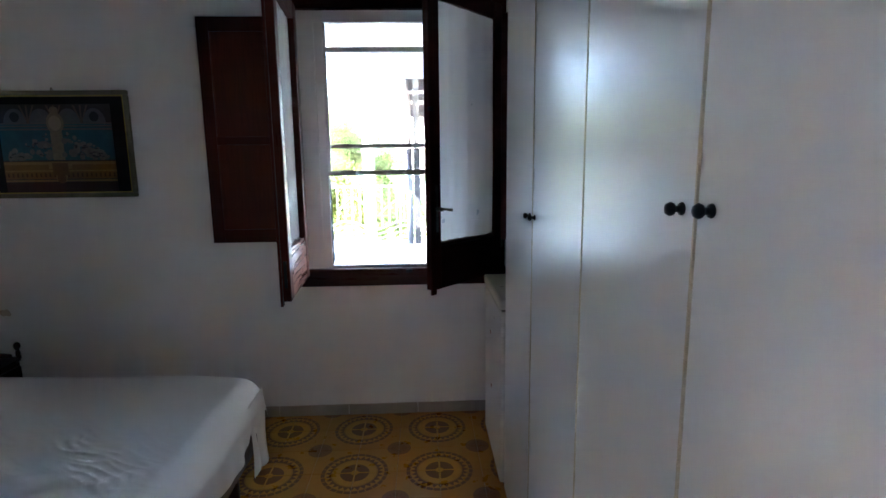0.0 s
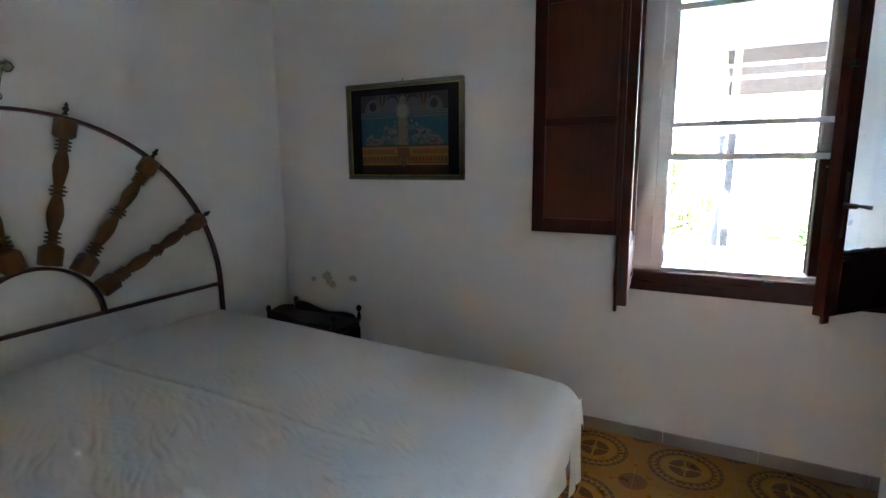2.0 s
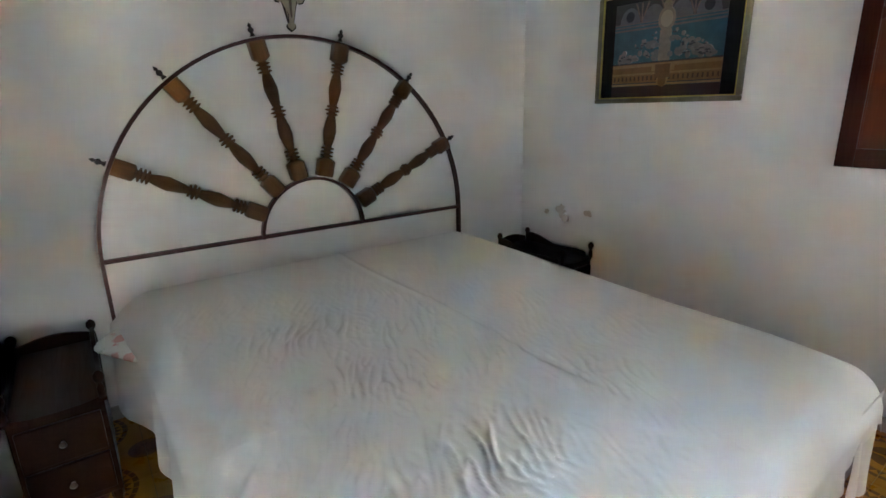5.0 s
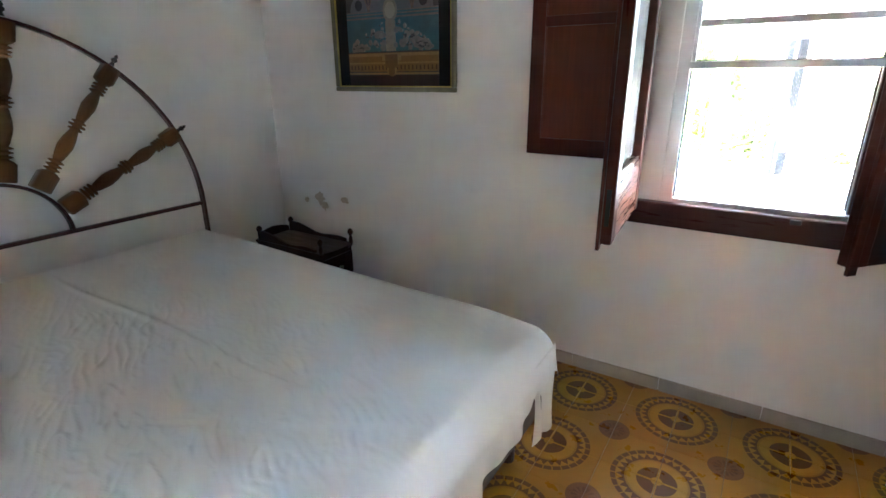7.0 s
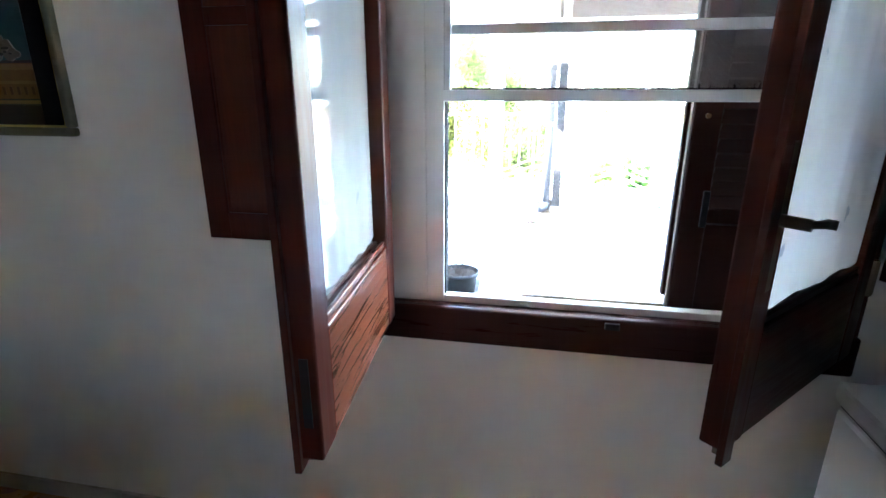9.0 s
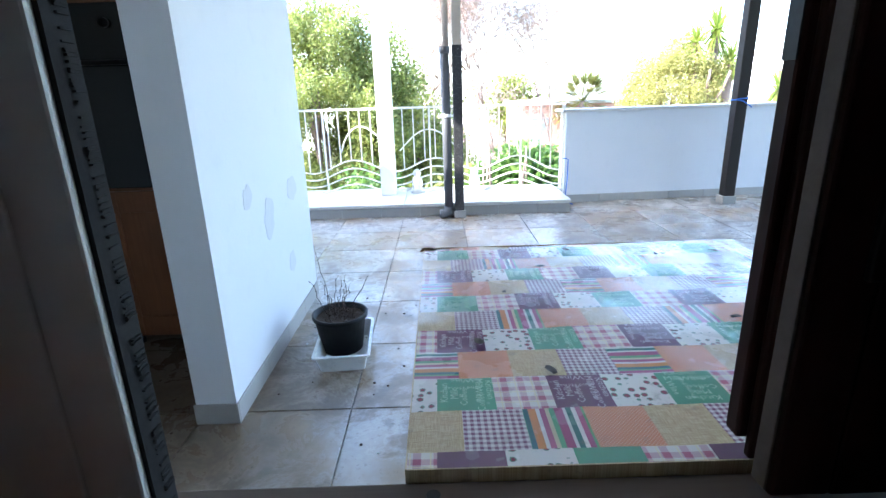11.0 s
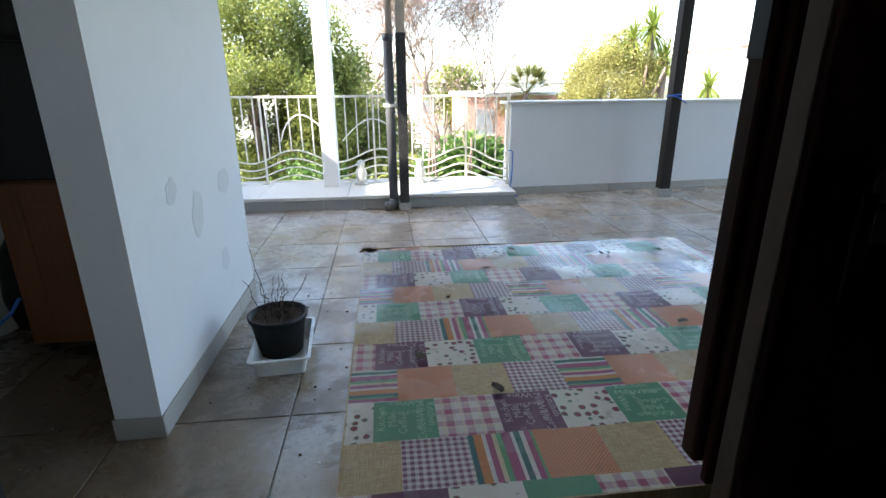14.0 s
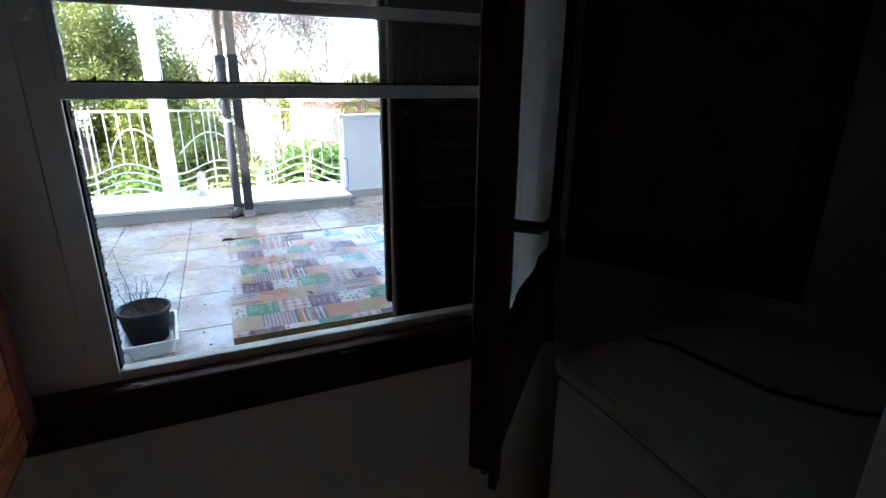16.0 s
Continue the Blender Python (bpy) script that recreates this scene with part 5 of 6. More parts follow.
def pat_dots(m, x, y, p):
    a = m.math("LESS_THAN", tri_(m, m.math("ADD", x, y), 0.0048), 0.17)
    b = m.math("LESS_THAN", tri_(m, m.math("SUBTRACT", x, y), 0.0048), 0.17)
    return m.mix(m.math("MULTIPLY", a, b), (0.50, 0.19, 0.095), (0.72, 0.52, 0.40))


def pat_linen(m, x, y, p):
    f = m.math("ADD", m.noise(m.scale(p, (900, 60, 1)), 1, 2), m.noise(m.scale(p, (60, 900, 1)), 1, 2))
    return m.mix(m.ramp(f, 0.8, 1.2), (0.36, 0.25, 0.13), (0.56, 0.44, 0.27))


def pat_plaid(m, x, y, p):
    def band(v, o):
        return m.math("LESS_THAN", tri_(m, m.math("ADD", v, o), 0.024), 0.20)

    s = m.math("MULTIPLY", m.math("ADD", band(x, 0.0), band(y, 0.004)), 0.5)
    thin = m.math("MAXIMUM", m.math("LESS_THAN", tri_(m, m.math("ADD", x, 0.008), 0.024), 0.035), m.math("LESS_THAN", tri_(m, m.math("ADD", y, 0.012), 0.024), 0.035))
    return m.mix(m.math("MULTIPLY", thin, 0.7), m.mix(s, (0.62, 0.57, 0.55), (0.34, 0.10, 0.16)), (0.66, 0.56, 0.34))


def pat_flowers(m, x, y, p):
    cell = m.n("TexVoronoi")
    m.put(p, cell.inputs["Vector"])
    cell.inputs["Scale"].default_value = 74.0
    cell.inputs["Randomness"].default_value = 0.5
    d = m.math("ADD", cell.outputs["Distance"], m.math("MULTIPLY", m.noise(p, 300, 2), 0.22))
    c = m.mix(m.ramp(d, 0.52, 0.47), (0.64, 0.60, 0.56), (0.10, 0.20, 0.14))
    c = m.mix(m.ramp(d, 0.43, 0.39), c, (0.21, 0.03, 0.055))
    return m.mix(m.ramp(d, 0.22, 0.17), c, (0.40, 0.13, 0.15))


def stripes(axis):
    def pat(m, x, y, p):
        v = m.math("FRACT", m.math("DIVIDE", m.math("ADD", x if axis == "x" else y, 0.013), 0.080))
        node = m.n("ValToRGB")
        node.color_ramp.interpolation = "CONSTANT"
        cols = ((0.0, (0.10, 0.28, 0.15)), (0.08, (0.30, 0.07, 0.16)), (0.22, (0.60, 0.57, 0.55)), (0.27, (0.02, 0.11, 0.10)), (0.36, (0.62, 0.58, 0.56)), (0.43, (0.30, 0.07, 0.16)),
                (0.52, (0.12, 0.30, 0.14)), (0.57, (0.02, 0.10, 0.12)), (0.65, (0.50, 0.20, 0.07)), (0.78, (0.60, 0.56, 0.54)), (0.84, (0.30, 0.07, 0.16)), (0.93, (0.55, 0.45, 0.32)))
        el = node.color_ramp.elements
        while len(el) < len(cols):
            el.new(0.5)
        for e, (q, c) in zip(el, cols):
            e.position, e.color = q, (*c, 1)
        m.put(v, node.inputs[0])
        return node.outputs[0]
    return pat


CLOTH = [printed("flowers", None, pat_flowers), printed("green", (0.085, 0.27, 0.165)), printed("plaid", None, pat_plaid), printed("purple", (0.125, 0.045, 0.095)),
         printed("linen", None, pat_linen), printed("gingham", None, pat_gingham), printed("stripes_across", None, stripes("x")), printed("dots", None, pat_dots), printed("stripes_along", None, stripes("y"))]
P = 0.080
bm = bmesh.new()
letters = []


def cz(x, y):
    """Height of the cloth: slightly cockled."""
    return TT + 0.0022 * noise.noise(Vector((x * 7, y * 7, 1.7))) + 0.0012 * noise.noise(Vector((x * 23, y * 19, 0.3)))


row = math.floor((TY0 - 0.26) / P)
while 0.26 + row * P < TY1 + 0.01:
    ya, yb = max(TY0, 0.26 + row * P), min(TY1 + 0.006, 0.26 + (row + 1) * P)
    A = row % 2 == 0
    shift = 2 * ((row // 2) % 2) if A else 2 * (((row + 1) // 2) % 2)
    xl = TX0 + (0.43 if A else 0.84) * P - P
    col = 0
    while xl + col * P < TX1:
        xa, xb = max(TX0, xl + col * P), min(TX1, xl + (col + 1) * P)
        k = (col + shift) % 4 + (0 if A else 4)
        if k == 6 and shift:
            k = 8
        if xb - xa > 0.004:
            n = 5
            g = [[bm.verts.new((xa + (xb - xa) * i / n, ya + (yb - ya) * j / n, cz(xa + (xb - xa) * i / n, ya + (yb - ya) * j / n))) for j in range(n + 1)] for i in range(n + 1)]
            for i in range(n):
                for j in range(n):
                    f = bm.faces.new((g[i][j], g[i + 1][j], g[i + 1][j + 1], g[i][j + 1]))
                    f.material_index = k
            if k in (1, 3) and xb - xa > 0.07 and yb - ya > 0.07:
                letters.append((k, (xa + xb) / 2, (ya + yb) / 2))
        col += 1
    row += 1
bmesh.ops.remove_doubles(bm, verts=bm.verts[:], dist=0.0004)
cloth = solo("oilcloth", bm, CLOTH, "patchwork-printed oilcloth covering the table, worn and spotted", "tablecloth", smooth=True)
for a in ((TX0 - 0.002, TX0, TY0, TY1), (TX1, TX1 + 0.002, TY0, TY1), (TX0, TX1, TY1 + 0.006, TY1 + 0.008), (TX0, TX1, TY0 - 0.002, TY0)):
    part("hem", bm_box(a[0], a[1], a[2], a[3], TT - 0.03, TT + 0.001), CLOTH[4], cloth, "worn turned-down edge")
out = [(TX0 - 0.014, TT - 0.006), (TX0 - 0.004, TT + 0.005), (TX0 + 0.012, TT + 0.006), (TX0 + 0.03, TT + 0.002)]
part("curled_corner", bm_plate(out, TY1 - 0.004, TY1 + 0.010), M_CAB, cloth, "curled brown corner of the oilcloth")

# printed words on the green and purple patches
WORDS = (("Kitchen", 0.0, 0.030, 0), ("Milk", -0.004, 0.016, 0), ("Coffee", -0.012, 0.003, 0), ("Kitchen", 0.004, -0.034, 180), ("Milk", 0.020, -0.020, 180),
         ("Wine", 0.030, 0.004, 90), ("and Honey", 0.010, 0.006, 90), ("Coffee", -0.026, -0.020, 0), ("Wine", -0.006, -0.018, 180))


def word_mesh(name, material):
    total = bmesh.new()
    for text, dx, dy, turn in WORDS:
        cu = bpy.data.curves.new("word", "FONT")
        cu.body, cu.size, cu.align_x, cu.align_y, cu.resolution_u = text, 0.0155 if text != "and Honey" else 0.011, "CENTER", "CENTER", 1
        tmp = bpy.data.objects.new("word", cu)
        me = tmp.to_mesh()
        one = bmesh.new()
        one.from_mesh(me)
        tmp.to_mesh_clear()
        bpy.data.objects.remove(tmp)
        bpy.data.curves.remove(cu)
        merged(total, one, pose(dx, dy, 0, 0, 0, turn))
    return finish(name, total, material)


WG = word_mesh("lettering", plain("print_pale_green", (0.24, 0.46, 0.30), 0.35, bump=0))
WP = word_mesh("lettering", plain("print_pale_mauve", (0.42, 0.30, 0.36), 0.35, bump=0))
for k, x, y in letters:
    ob = new("lettering", WG if k == 1 else WP)
    ob.parent = cloth
    ob.matrix_basis = pose(x, y, cz(x, y) + 0.0024, 0, 0, (0, 180, 90)[int(abs(x * 91 + y * 37)) % 3])

# dead leaves on table and floor
rg = random.Random(21)
for k in range(34):
    bm = bmesh.new()
    n = 7
    s = rg.uniform(0.003, 0.009)
    vs = [bm.verts.new((s * 1.6 * math.cos(2 * math.pi * i / n), s * math.sin(2 * math.pi * i / n), 0.002 + rg.uniform(0, 0.004))) for i in range(n)]
    c_ = bm.verts.new((0, 0, 0.0035))
    for i in range(n):
        bm.faces.new((vs[i], vs[(i + 1) % n], c_))
    if k < 16:
        at = (rg.uniform(0.05, 0.75), rg.uniform(0.3, 0.97))
        z = TT + 0.003
    else:
        at = (rg.uniform(-0.75, 4.5), rg.uniform(1.3, 4.6))
        z = TZ
    ob = solo("dead_leaf", bm, M_TWIG, "curled dead brown leaf", "leaf", "scattered dead leaves", at=(*at, z))
    ob.rotation_euler.z = rg.uniform(0, 6)


# ---- plant pot in its tub ----
tr_ = thing("plastic_tub", "shallow white plastic tub under the plant pot", "tub", (-0.468, 1.89, TZ), 4)
bm = bmesh.new()
lo, hi, li, h2 = 0.100, 0.122, 0.110, 0.088


def ring_(sx, sy, z):
    out = []
    for cx, cy, a0 in ((1, 1, 0), (-1, 1, 90), (-1, -1, 180), (1, -1, 270)):
        for k in range(5):
            a = radians(a0 + k * 22.5)
            out.append(bm.verts.new(((sx - 0.02) * cx + 0.02 * math.cos(a), (sy - 0.02) * cy + 0.02 * math.sin(a), z)))
    return out


rings = [ring_(lo, 0.17, 0), ring_(hi - 0.004, 0.195, h2 - 0.006), ring_(hi + 0.008, 0.205, h2 - 0.006), ring_(hi + 0.008, 0.205, h2), ring_(hi - 0.006, 0.192, h2), ring_(lo - 0.004, 0.166, 0.006)]
for a, b in zip(rings, rings[1:]):
    for i in range(20):
        bm.faces.new((a[i], a[(i + 1) % 20], b[(i + 1) % 20], b[i]))
bm.faces.new(rings[0]), bm.faces.new(rings[-1])
part("tub", bm, M_TRAY, tr_, smooth=False)
pt = thing("plant_pot", "black plastic plant pot with dry soil and bare twigs", "plant pot", (-0.492, 1.935, TZ + 0.008))
part("pot", bm_lathe([(0, 0), (0.095, 0), (0.098, 0.004), (0.122, 0.165), (0.132, 0.168), (0.134, 0.188), (0.130, 0.190), (0.122, 0.188), (0.118, 0.155), (0, 0.155)], 32), M_POT, pt, smooth=True)
bm = bmesh.new()
bmesh.ops.create_circle(bm, cap_ends=True, segments=40, radius=0.119)
bmesh.ops.subdivide_edges(bm, edges=bm.edges[:], cuts=2, use_grid_fill=True)
bmesh.ops.triangulate(bm, faces=bm.faces[:])
bmesh.ops.subdivide_edges(bm, edges=bm.edges[:], cuts=2, use_grid_fill=True)
for v in bm.verts:
    v.co.z = 0.162 + 0.008 * noise.noise(v.co * 40) + 0.004 * noise.noise(v.co * 110)
part("soil", bm, M_SOIL, pt, "dark dry soil")
rg = random.Random(12)
for k in range(34):
    a, r0 = rg.uniform(0, 6.28), rg.uniform(0.0, 0.07)
    tall = k < 11
    lean = rg.uniform(0, 6.28)
    hgt = (0.38 if k == 0 else rg.uniform(0.12, 0.27)) if tall else rg.uniform(0.02, 0.07)
    out_ = rg.uniform(0.04, 0.15) if tall else rg.uniform(0.03, 0.1)
    pts, q = [], Vector((r0 * math.cos(a), r0 * math.sin(a), 0.160))
    for i in range(8):
        f = i / 7
        pts.append((q.x + out_ * f * math.cos(lean) + rg.uniform(-0.010, 0.010), q.y + out_ * f * math.sin(lean) + rg.uniform(-0.006, 0.006), q.z + hgt * (f ** 0.8)))
    part("twig", bm_tube(pts, [0.0020 * (1 - 0.5 * i / 7) for i in range(8)], 5), M_TWIG, pt, smooth=True)
    if tall:
        for i in (4, 5, 6):
            part("bud", bm_lathe([(0, -0.004), (0.004, 0), (0, 0.005)], 6, matrix=Matrix.Translation(pts[i])), M_TWIG, pt)


# ---- garden and distance ----
GZ = -2.6
bm = bmesh.new()
bmesh.ops.create_grid(bm, x_segments=40, y_segments=40, size=900)
struct("ground", bm, M_GROUND, "dry green garden ground reaching to the horizon", "ground").location.z = GZ


def leaves(centres, per, leaf, spread, seed, flat=1.0, width=0.28):
    """Many small leaf blades, in clumps round the centres."""
    rng = np.random.default_rng(seed)
    c = np.repeat(np.array(centres, float), per, axis=0)
    n = len(c)
    d = rng.normal(size=(n, 3))
    d /= np.linalg.norm(d, axis=1)[:, None]
    pos = c + d * (rng.random(n) ** 0.5)[:, None] * spread * np.array([1, 1, flat])
    ax = rng.normal(size=(n, 3)) + d * 0.5
    ax /= np.linalg.norm(ax, axis=1)[:, None]
    sd = np.cross(ax, rng.normal(size=(n, 3)))
    sd /= np.linalg.norm(sd, axis=1)[:, None]
    ln = leaf * rng.uniform(0.6, 1.3, n)[:, None]
    v = np.stack([pos, pos + ax * ln * 0.5 + sd * ln * width, pos + ax * ln, pos + ax * ln * 0.5 - sd * ln * width], axis=1).reshape(-1, 3)
    return v, np.arange(n * 4).reshape(-1, 4)


def crown_mesh(name, centres, per, leaf, spread, material, seed, flat=1.0, width=0.28):
    v, f = leaves(centres, per, leaf, spread, seed, flat, width)
    me = bpy.data.meshes.new(name)
    me.from_pydata(v.tolist(), [], f.tolist())
    me.materials.append(material)
    return me


def blob_centres(cx, cy, cz_, rx, ry, rz, n, seed):
    rng = np.random.default_rng(seed)
    d = rng.normal(size=(n, 3))
    d /= np.linalg.norm(d, axis=1)[:, None]
    d *= (0.55 + 0.5 * rng.random(n))[:, None]
    return (np.array([cx, cy, cz_]) + d * np.array([rx, ry, rz])).tolist()


def branches(bm, p, d, length, r, depth, rg, tips):
    mid = p + d * length * 0.5 + Vector((rg.uniform(-1, 1), rg.uniform(-1, 1), rg.uniform(-1, 1))) * length * 0.06
    q = p + d * length
    bm_tube([p, mid, q], [r, r * 0.85, r * 0.68], 5, into=bm)
    tips.append(q)
    if depth == 0:
        return
    for k in range(rg.choice((2, 3, 3))):
        nd = (d + Vector((rg.uniform(-1, 1), rg.uniform(-1, 1), rg.uniform(-0.35, 0.8))) * 0.75).normalized()
        branches(bm, q, nd, length * rg.uniform(0.68, 0.90), r * 0.66, depth - 1, rg, tips)


def tree(label, at, rx, ry, rz, cz_, n, per, leaf, spread, material, seed, trunk=0.12, category="tree"):
    t = thing("tree", label, category, (at[0], at[1], GZ))
    rg = random.Random(seed)
    bm, tips = bmesh.new(), []
    hgt = cz_ - GZ
    branches(bm, Vector((0, 0, 0)), Vector((0, 0, 1)), hgt * 0.55, trunk, 2, rg, tips)
    part("trunk", bm, M_BARK, t, smooth=True)
    cs = blob_centres(0, 0, hgt, rx, ry, rz, n, seed)
    cr_ = new("crown", crown_mesh("crown", cs, per, leaf, spread, material, seed))
    cr_.parent = t
    return t


tree("large dense bright-green broadleaf tree behind the railing", (-2.5, 10.5), 2.2, 1.6, 2.6, 0.35, 230, 640, 0.066, 0.40, M_LEAFG, 3)
tree("round olive-green tree beside the white column", (-0.75, 11.3), 1.35, 1.2, 1.9, -0.25, 120, 540, 0.066, 0.38, M_LEAFG, 41)
tree("tall yellow-green tree at the garden edge", (-4.9, 12.0), 1.5, 1.4, 2.6, 1.2, 70, 420, 0.065, 0.5, M_LEAFY, 4)
tree("dark evergreen shrub below the railing", (-1.2, 8.6), 0.8, 0.8, 0.8, -1.0, 26, 150, 0.12, 0.35, M_LEAFD, 5, 0.05, "shrub")
tree("dark green shrub with broad leaves near the parapet", (1.2, 7.2), 0.8, 0.55, 0.6, -0.2, 55, 200, 0.10, 0.30, M_LEAFD, 6, 0.05, "shrub")
tree("low green shrub in the garden", (0.2, 9.2), 1.0, 0.7, 0.6, -0.8, 26, 120, 0.13, 0.35, M_LEAFG, 16, 0.05, "shrub")
tree("yellow-green hedge tree beyond the parapet", (6.65, 14.3), 1.4, 1.1, 1.95, 0.75, 150, 460, 0.062, 0.38, M_LEAFY, 7)
tree("green tree among the far houses", (3.6, 27.0), 2.0, 1.6, 1.6, 0.4, 50, 110, 0.22, 0.6, M_LEAFG, 8)
tree("dry brown tree behind the railing", (0.9, 13.5), 2.6, 1.0, 1.6, 0.0, 60, 90, 0.07, 0.5, M_LEAFB, 18, 0.07)


def bare_tree(at, seed, label, size=1.0):
    t = thing("bare_tree", label, "tree", (at[0], at[1], GZ))
    rg = random.Random(seed)
    bm, tips = bmesh.new(), []
    branches(bm, Vector((0, 0, 0)), Vector((0.05, 0, 1)), 1.3 * size, 0.040 * size, 6, rg, tips)
    part("limbwork", bm, M_BARK, t, smooth=True)
    cs = [tuple(p) for p in tips[::3]]
    ob = new("twig_haze", crown_mesh("twig_haze", cs, 30, 0.50, 0.60, M_LEAFB, seed, 1.0, 0.015))
    ob.parent = t
    tagged(ob, "haze of fine brown twigs", kind="stuff")


bare_tree((1.6, 15.0), 31, "leafless brown tree with fine branching twigs", 1.6)
bare_tree((-0.3, 17.0), 33, "leafless brown tree farther down the garden", 1.75)
bare_tree((4.0, 18.5), 35, "leafless spreading tree near the far houses", 1.6)


def spiky(name, at, n, ln, width, label, droop, material=M_PALM, trunk=0.1, seed=1, fan=False):
    t = thing(name, label, "palm", (at[0], at[1], GZ))
    rg = random.Random(seed)
    h = at[2] - GZ
    part("trunk", bm_lathe([(trunk * 1.2, 0), (trunk, h * 0.5), (trunk * 1.1, h)], 10), M_BARK, t, smooth=True)
    bm = bmesh.new()

    def blade(p, d, length, w):
        side = d.cross(Vector((0, 0, 1)))
        side = side.normalized() if side.length > 0.01 else Vector((1, 0, 0))
        prev = None
        for i in range(4):
            f = i / 3
            q = p + d * length * f - Vector((0, 0, droop * length * f * f))
            ww = w * (1 - f) * (0.6 + 1.2 * f) + 0.002
            cur = (bm.verts.new(q - side * ww), bm.verts.new(q + side * ww))
            if prev:
                bm.faces.new((prev[0], prev[1], cur[1], cur[0]))
            prev = cur

    for k in range(n):
        a, e = rg.uniform(0, 6.28), rg.uniform(-0.9, 1.3)
        d = Vector((math.cos(a) * math.cos(e), math.sin(a) * math.cos(e), math.sin(e)))
        if fan:
            tip = Vector((0, 0, h)) + d * ln * 0.6
            s = d.cross(Vector((0, 0, 1))).normalized()
            u = s.cross(d)
            for j in range(13):
                b = -1.5 + 3.0 * j / 12
                blade(tip, (d * math.cos(b) + s * math.sin(b) + u * 0.15).normalized(), ln * 0.5, width)
            bm_tube([(0, 0, h), tuple(tip)], 0.012, 4, into=bm)
        else:
            blade(Vector((0, 0, h + rg.uniform(-0.15, 0.1))), d, ln * rg.uniform(0.75, 1.1), width)
    part("leaves", bm, material, t)
    return t


spiky("yucca", (7.35, 13.9, 2.65), 170, 0.95, 0.030, "spiky yucca rising above the hedge", 0.2, seed=2)
spiky("yucca", (6.8, 13.8, 2.35), 130, 0.8, 0.030, "smaller spiky yucca beside the hedge", 0.2, seed=3)
spiky("yucca", (7.75, 13.8, 1.8), 130, 0.85, 0.030, "low spiky yucca in the hedge", 0.2, seed=13)
spiky("fan_palm", (5.6, 20.0, 0.85), 44, 1.25, 0.050, "fan palm among the far houses", 0.25, M_LEAFY, seed=4, fan=True)
spiky("yucca", (13.2, 20.0, 1.05), 110, 1.35, 0.05, "spiky yucca behind the parapet", 0.25, seed=5)
spiky("cycad", (-0.25, 7.6, -0.35), 40, 0.7, 0.03, "low arching green cycad by the ledge", 0.5, seed=6)


def house(label, x0, x1, y0, y1, z1, wins, material=M_HOUSE, roof=M_MARBLE):
    t = thing("house", label, "house", ((x0 + x1) / 2, y0, GZ))
    w, d, h = (x1 - x0) / 2, y1 - y0, z1 - GZ
    part("wall", bm_box(-w, w, 0, d, 0, h), material, t)
    part("roof", bm_box(-w - 0.15, w + 0.15, -0.15, d + 0.15, h, h + 0.14, 0.02), roof, t)
    for k in range(wins):
        cx = -w + (k + 0.5) * 2 * w / wins
        wi = part("window", bm_box(cx - 0.35, cx + 0.35, -0.03, 0.02, h - 1.5, h - 0.5, 0.01), M_HOUSEG, t)
        part("sill", bm_box(cx - 0.42, cx + 0.42, -0.09, 0.0, h - 1.56, h - 1.5, 0.01), M_MARBLE, wi)


house("low white far house with a flat roof", -1.5, 3.0, 26.0, 31.0, 1.25, 3)
house("long pale house with a brick-red wall", 3.2, 8.5, 20.5, 24.0, 0.75, 3, M_RUST)
house("white house with a flat roof in the distance", 7.0, 16.0, 34.0, 40.0, 1.2, 4)
house("tall pale house with a terracotta roofline", 21.5, 31.0, 30.0, 37.0, 3.2, 0, M_HOUSE, M_RUST)
house("far white house between the trees", -14.0, -6.0, 38.0, 44.0, 1.5, 3)
struct("sea", bm_box(-400, 800, 420, 460, GZ - 0.3, GZ + 0.4), plain("far_sea", (0.10, 0.22, 0.32), 0.3, bump=0), "strip of blue sea on the horizon", "water")


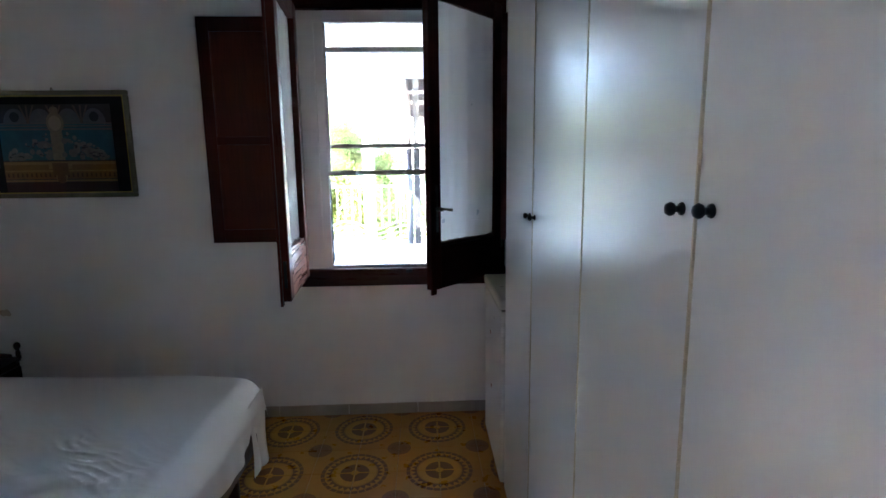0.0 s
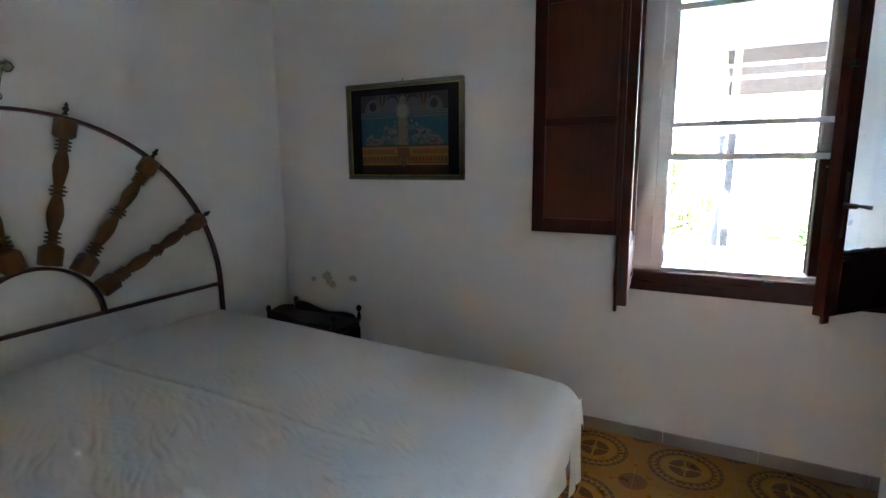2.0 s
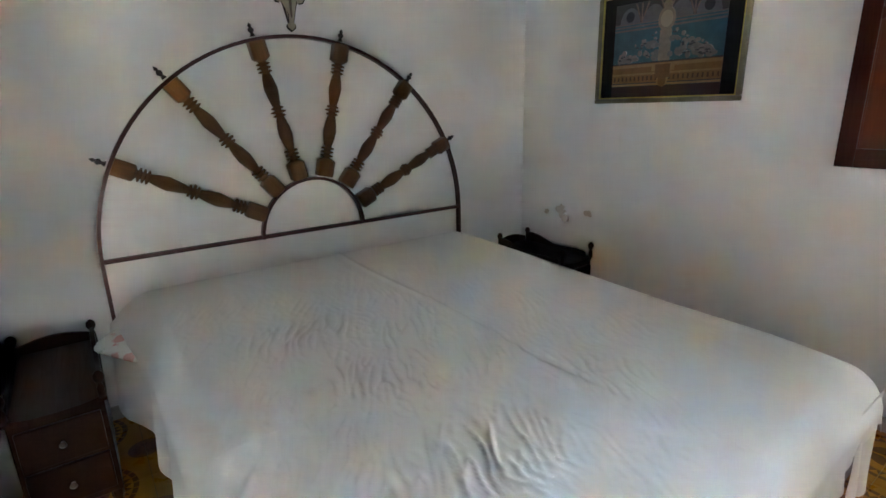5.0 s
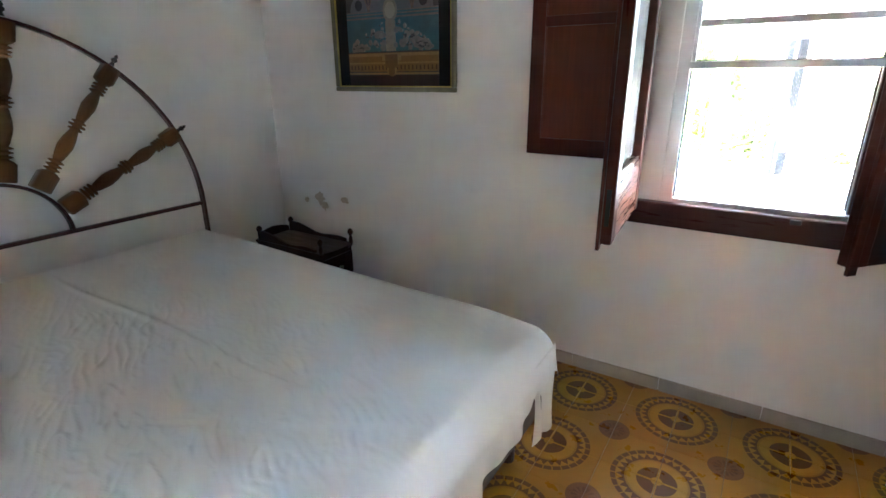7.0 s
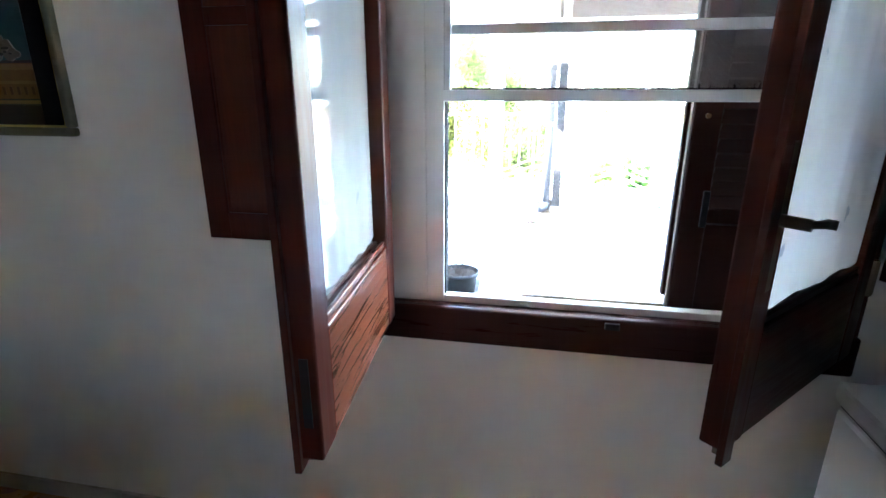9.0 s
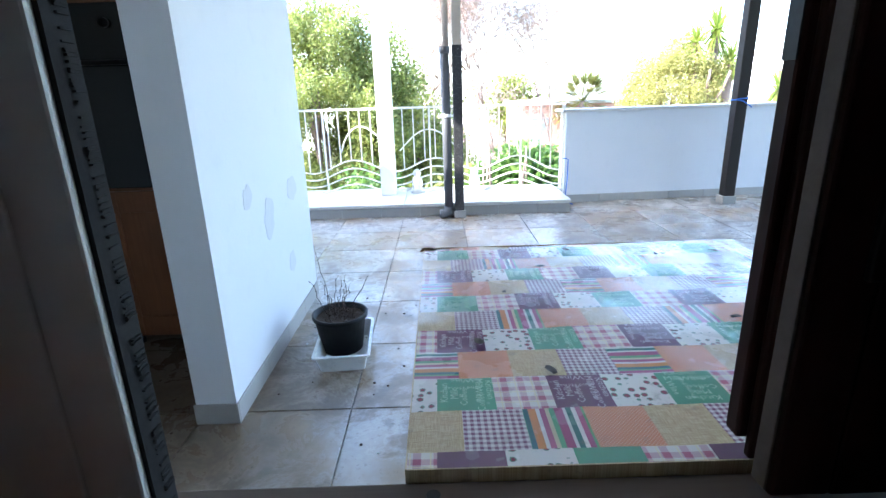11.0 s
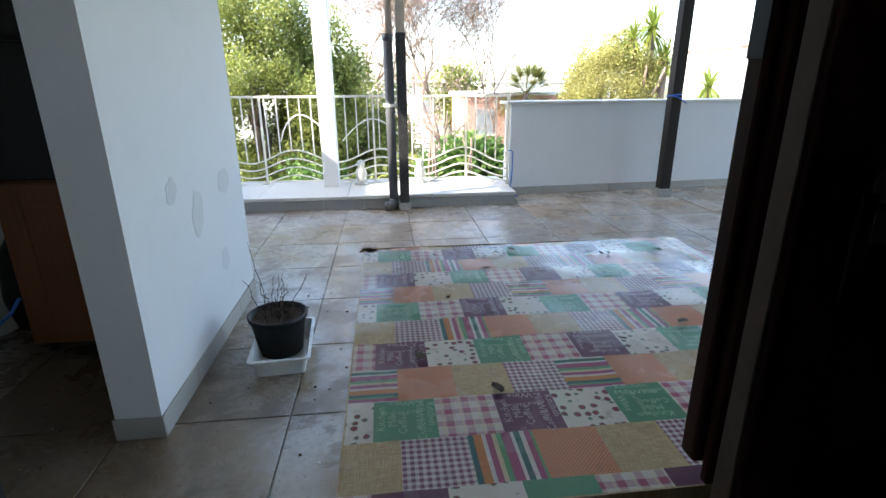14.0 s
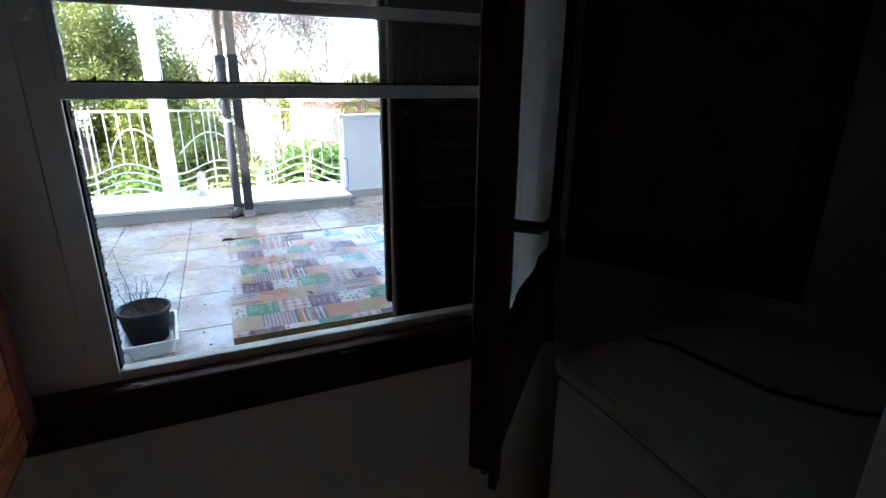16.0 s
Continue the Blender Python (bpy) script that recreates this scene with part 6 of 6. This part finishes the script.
# ---- tiles, last ----
def tile_mesh(name, w, d, h, bev, material):
    bm = bmesh.new()
    a = [bm.verts.new((x, y, -h)) for x, y in ((0, 0), (w, 0), (w, d), (0, d))]
    b = [bm.verts.new((x, y, -bev)) for x, y in ((0, 0), (w, 0), (w, d), (0, d))]
    c = [bm.verts.new((x, y, 0)) for x, y in ((bev, bev), (w - bev, bev), (w - bev, d - bev), (bev, d - bev))]
    for lo_, hi_ in ((a, b), (b, c)):
        for i in range(4):
            bm.faces.new((lo_[i], lo_[(i + 1) % 4], hi_[(i + 1) % 4], hi_[i]))
    bm.faces.new(c)
    return finish(name, bm, material)


TM = tile_mesh("tile", 0.1985, 0.1985, 0.006, 0.0012, M_TILE)
rest = bmesh.new()
x = CX - 0.2 * 11
while x < XE:
    y = CY - 0.2 * 20
    while y < 0:
        xa, xb, ya, yb = max(x, XW), min(x + 0.1985, XE), max(y, YS), min(y + 0.1985, 0)
        if xb - xa > 0.01 and yb - ya > 0.01:
            if xb - xa > 0.198 and yb - ya > 0.198 and -1.9 < x < 0.7 and y > -2.8:
                piece("tile", TM, floor, x, y, 0)
            elif -1.9 < x < 0.7 and y > -2.8:
                part("tile", bm_box(xa, xb, ya, yb, -0.006, 0.0), M_TILE, floor)
            else:
                bm_box(xa, xb, ya, yb, -0.006, 0.0, into=rest)
        y += 0.2
    x += 0.2
ob = part("far_tiles", rest, M_TILE, floor)
ob["kind"] = "stuff"

for k in range(10):
    x0 = XW + k * 0.4
    part("tile", bm_box(x0 + 0.001, min(x0 + 0.398, XE), -0.011, 0.0, 0.0, 0.062, 0.002), M_SKIRT, base)
for k in range(10):
    y0 = YS + 0.02 + k * 0.4
    part("tile", bm_box(XW, XW + 0.011, y0 + 0.001, min(y0 + 0.398, -0.012), 0.0, 0.062, 0.002), M_SKIRT, base)

SM = tile_mesh("tile", 0.580, 0.540, 0.008, 0.002, M_STONE)
x = -0.365 - 0.585 * 6
while x < 6.9:
    y = 1.43 - 0.545 * 3
    while y < 5.7:
        xa, xb, ya, yb = max(x, -3.8), min(x + 0.580, 7.0), max(y, WT), min(y + 0.540, LEDGE_Y + 0.02 if x < 1.3 else 5.75)
        if xb - xa > 0.02 and yb - ya > 0.02:
            if xb - xa > 0.579 and yb - ya > 0.539:
                piece("tile", SM, terrace, x, y, TZ)
            else:
                part("tile", bm_box(xa, xb, ya, yb, TZ - 0.008, TZ), M_STONE, terrace)
        y += 0.545
    x += 0.585
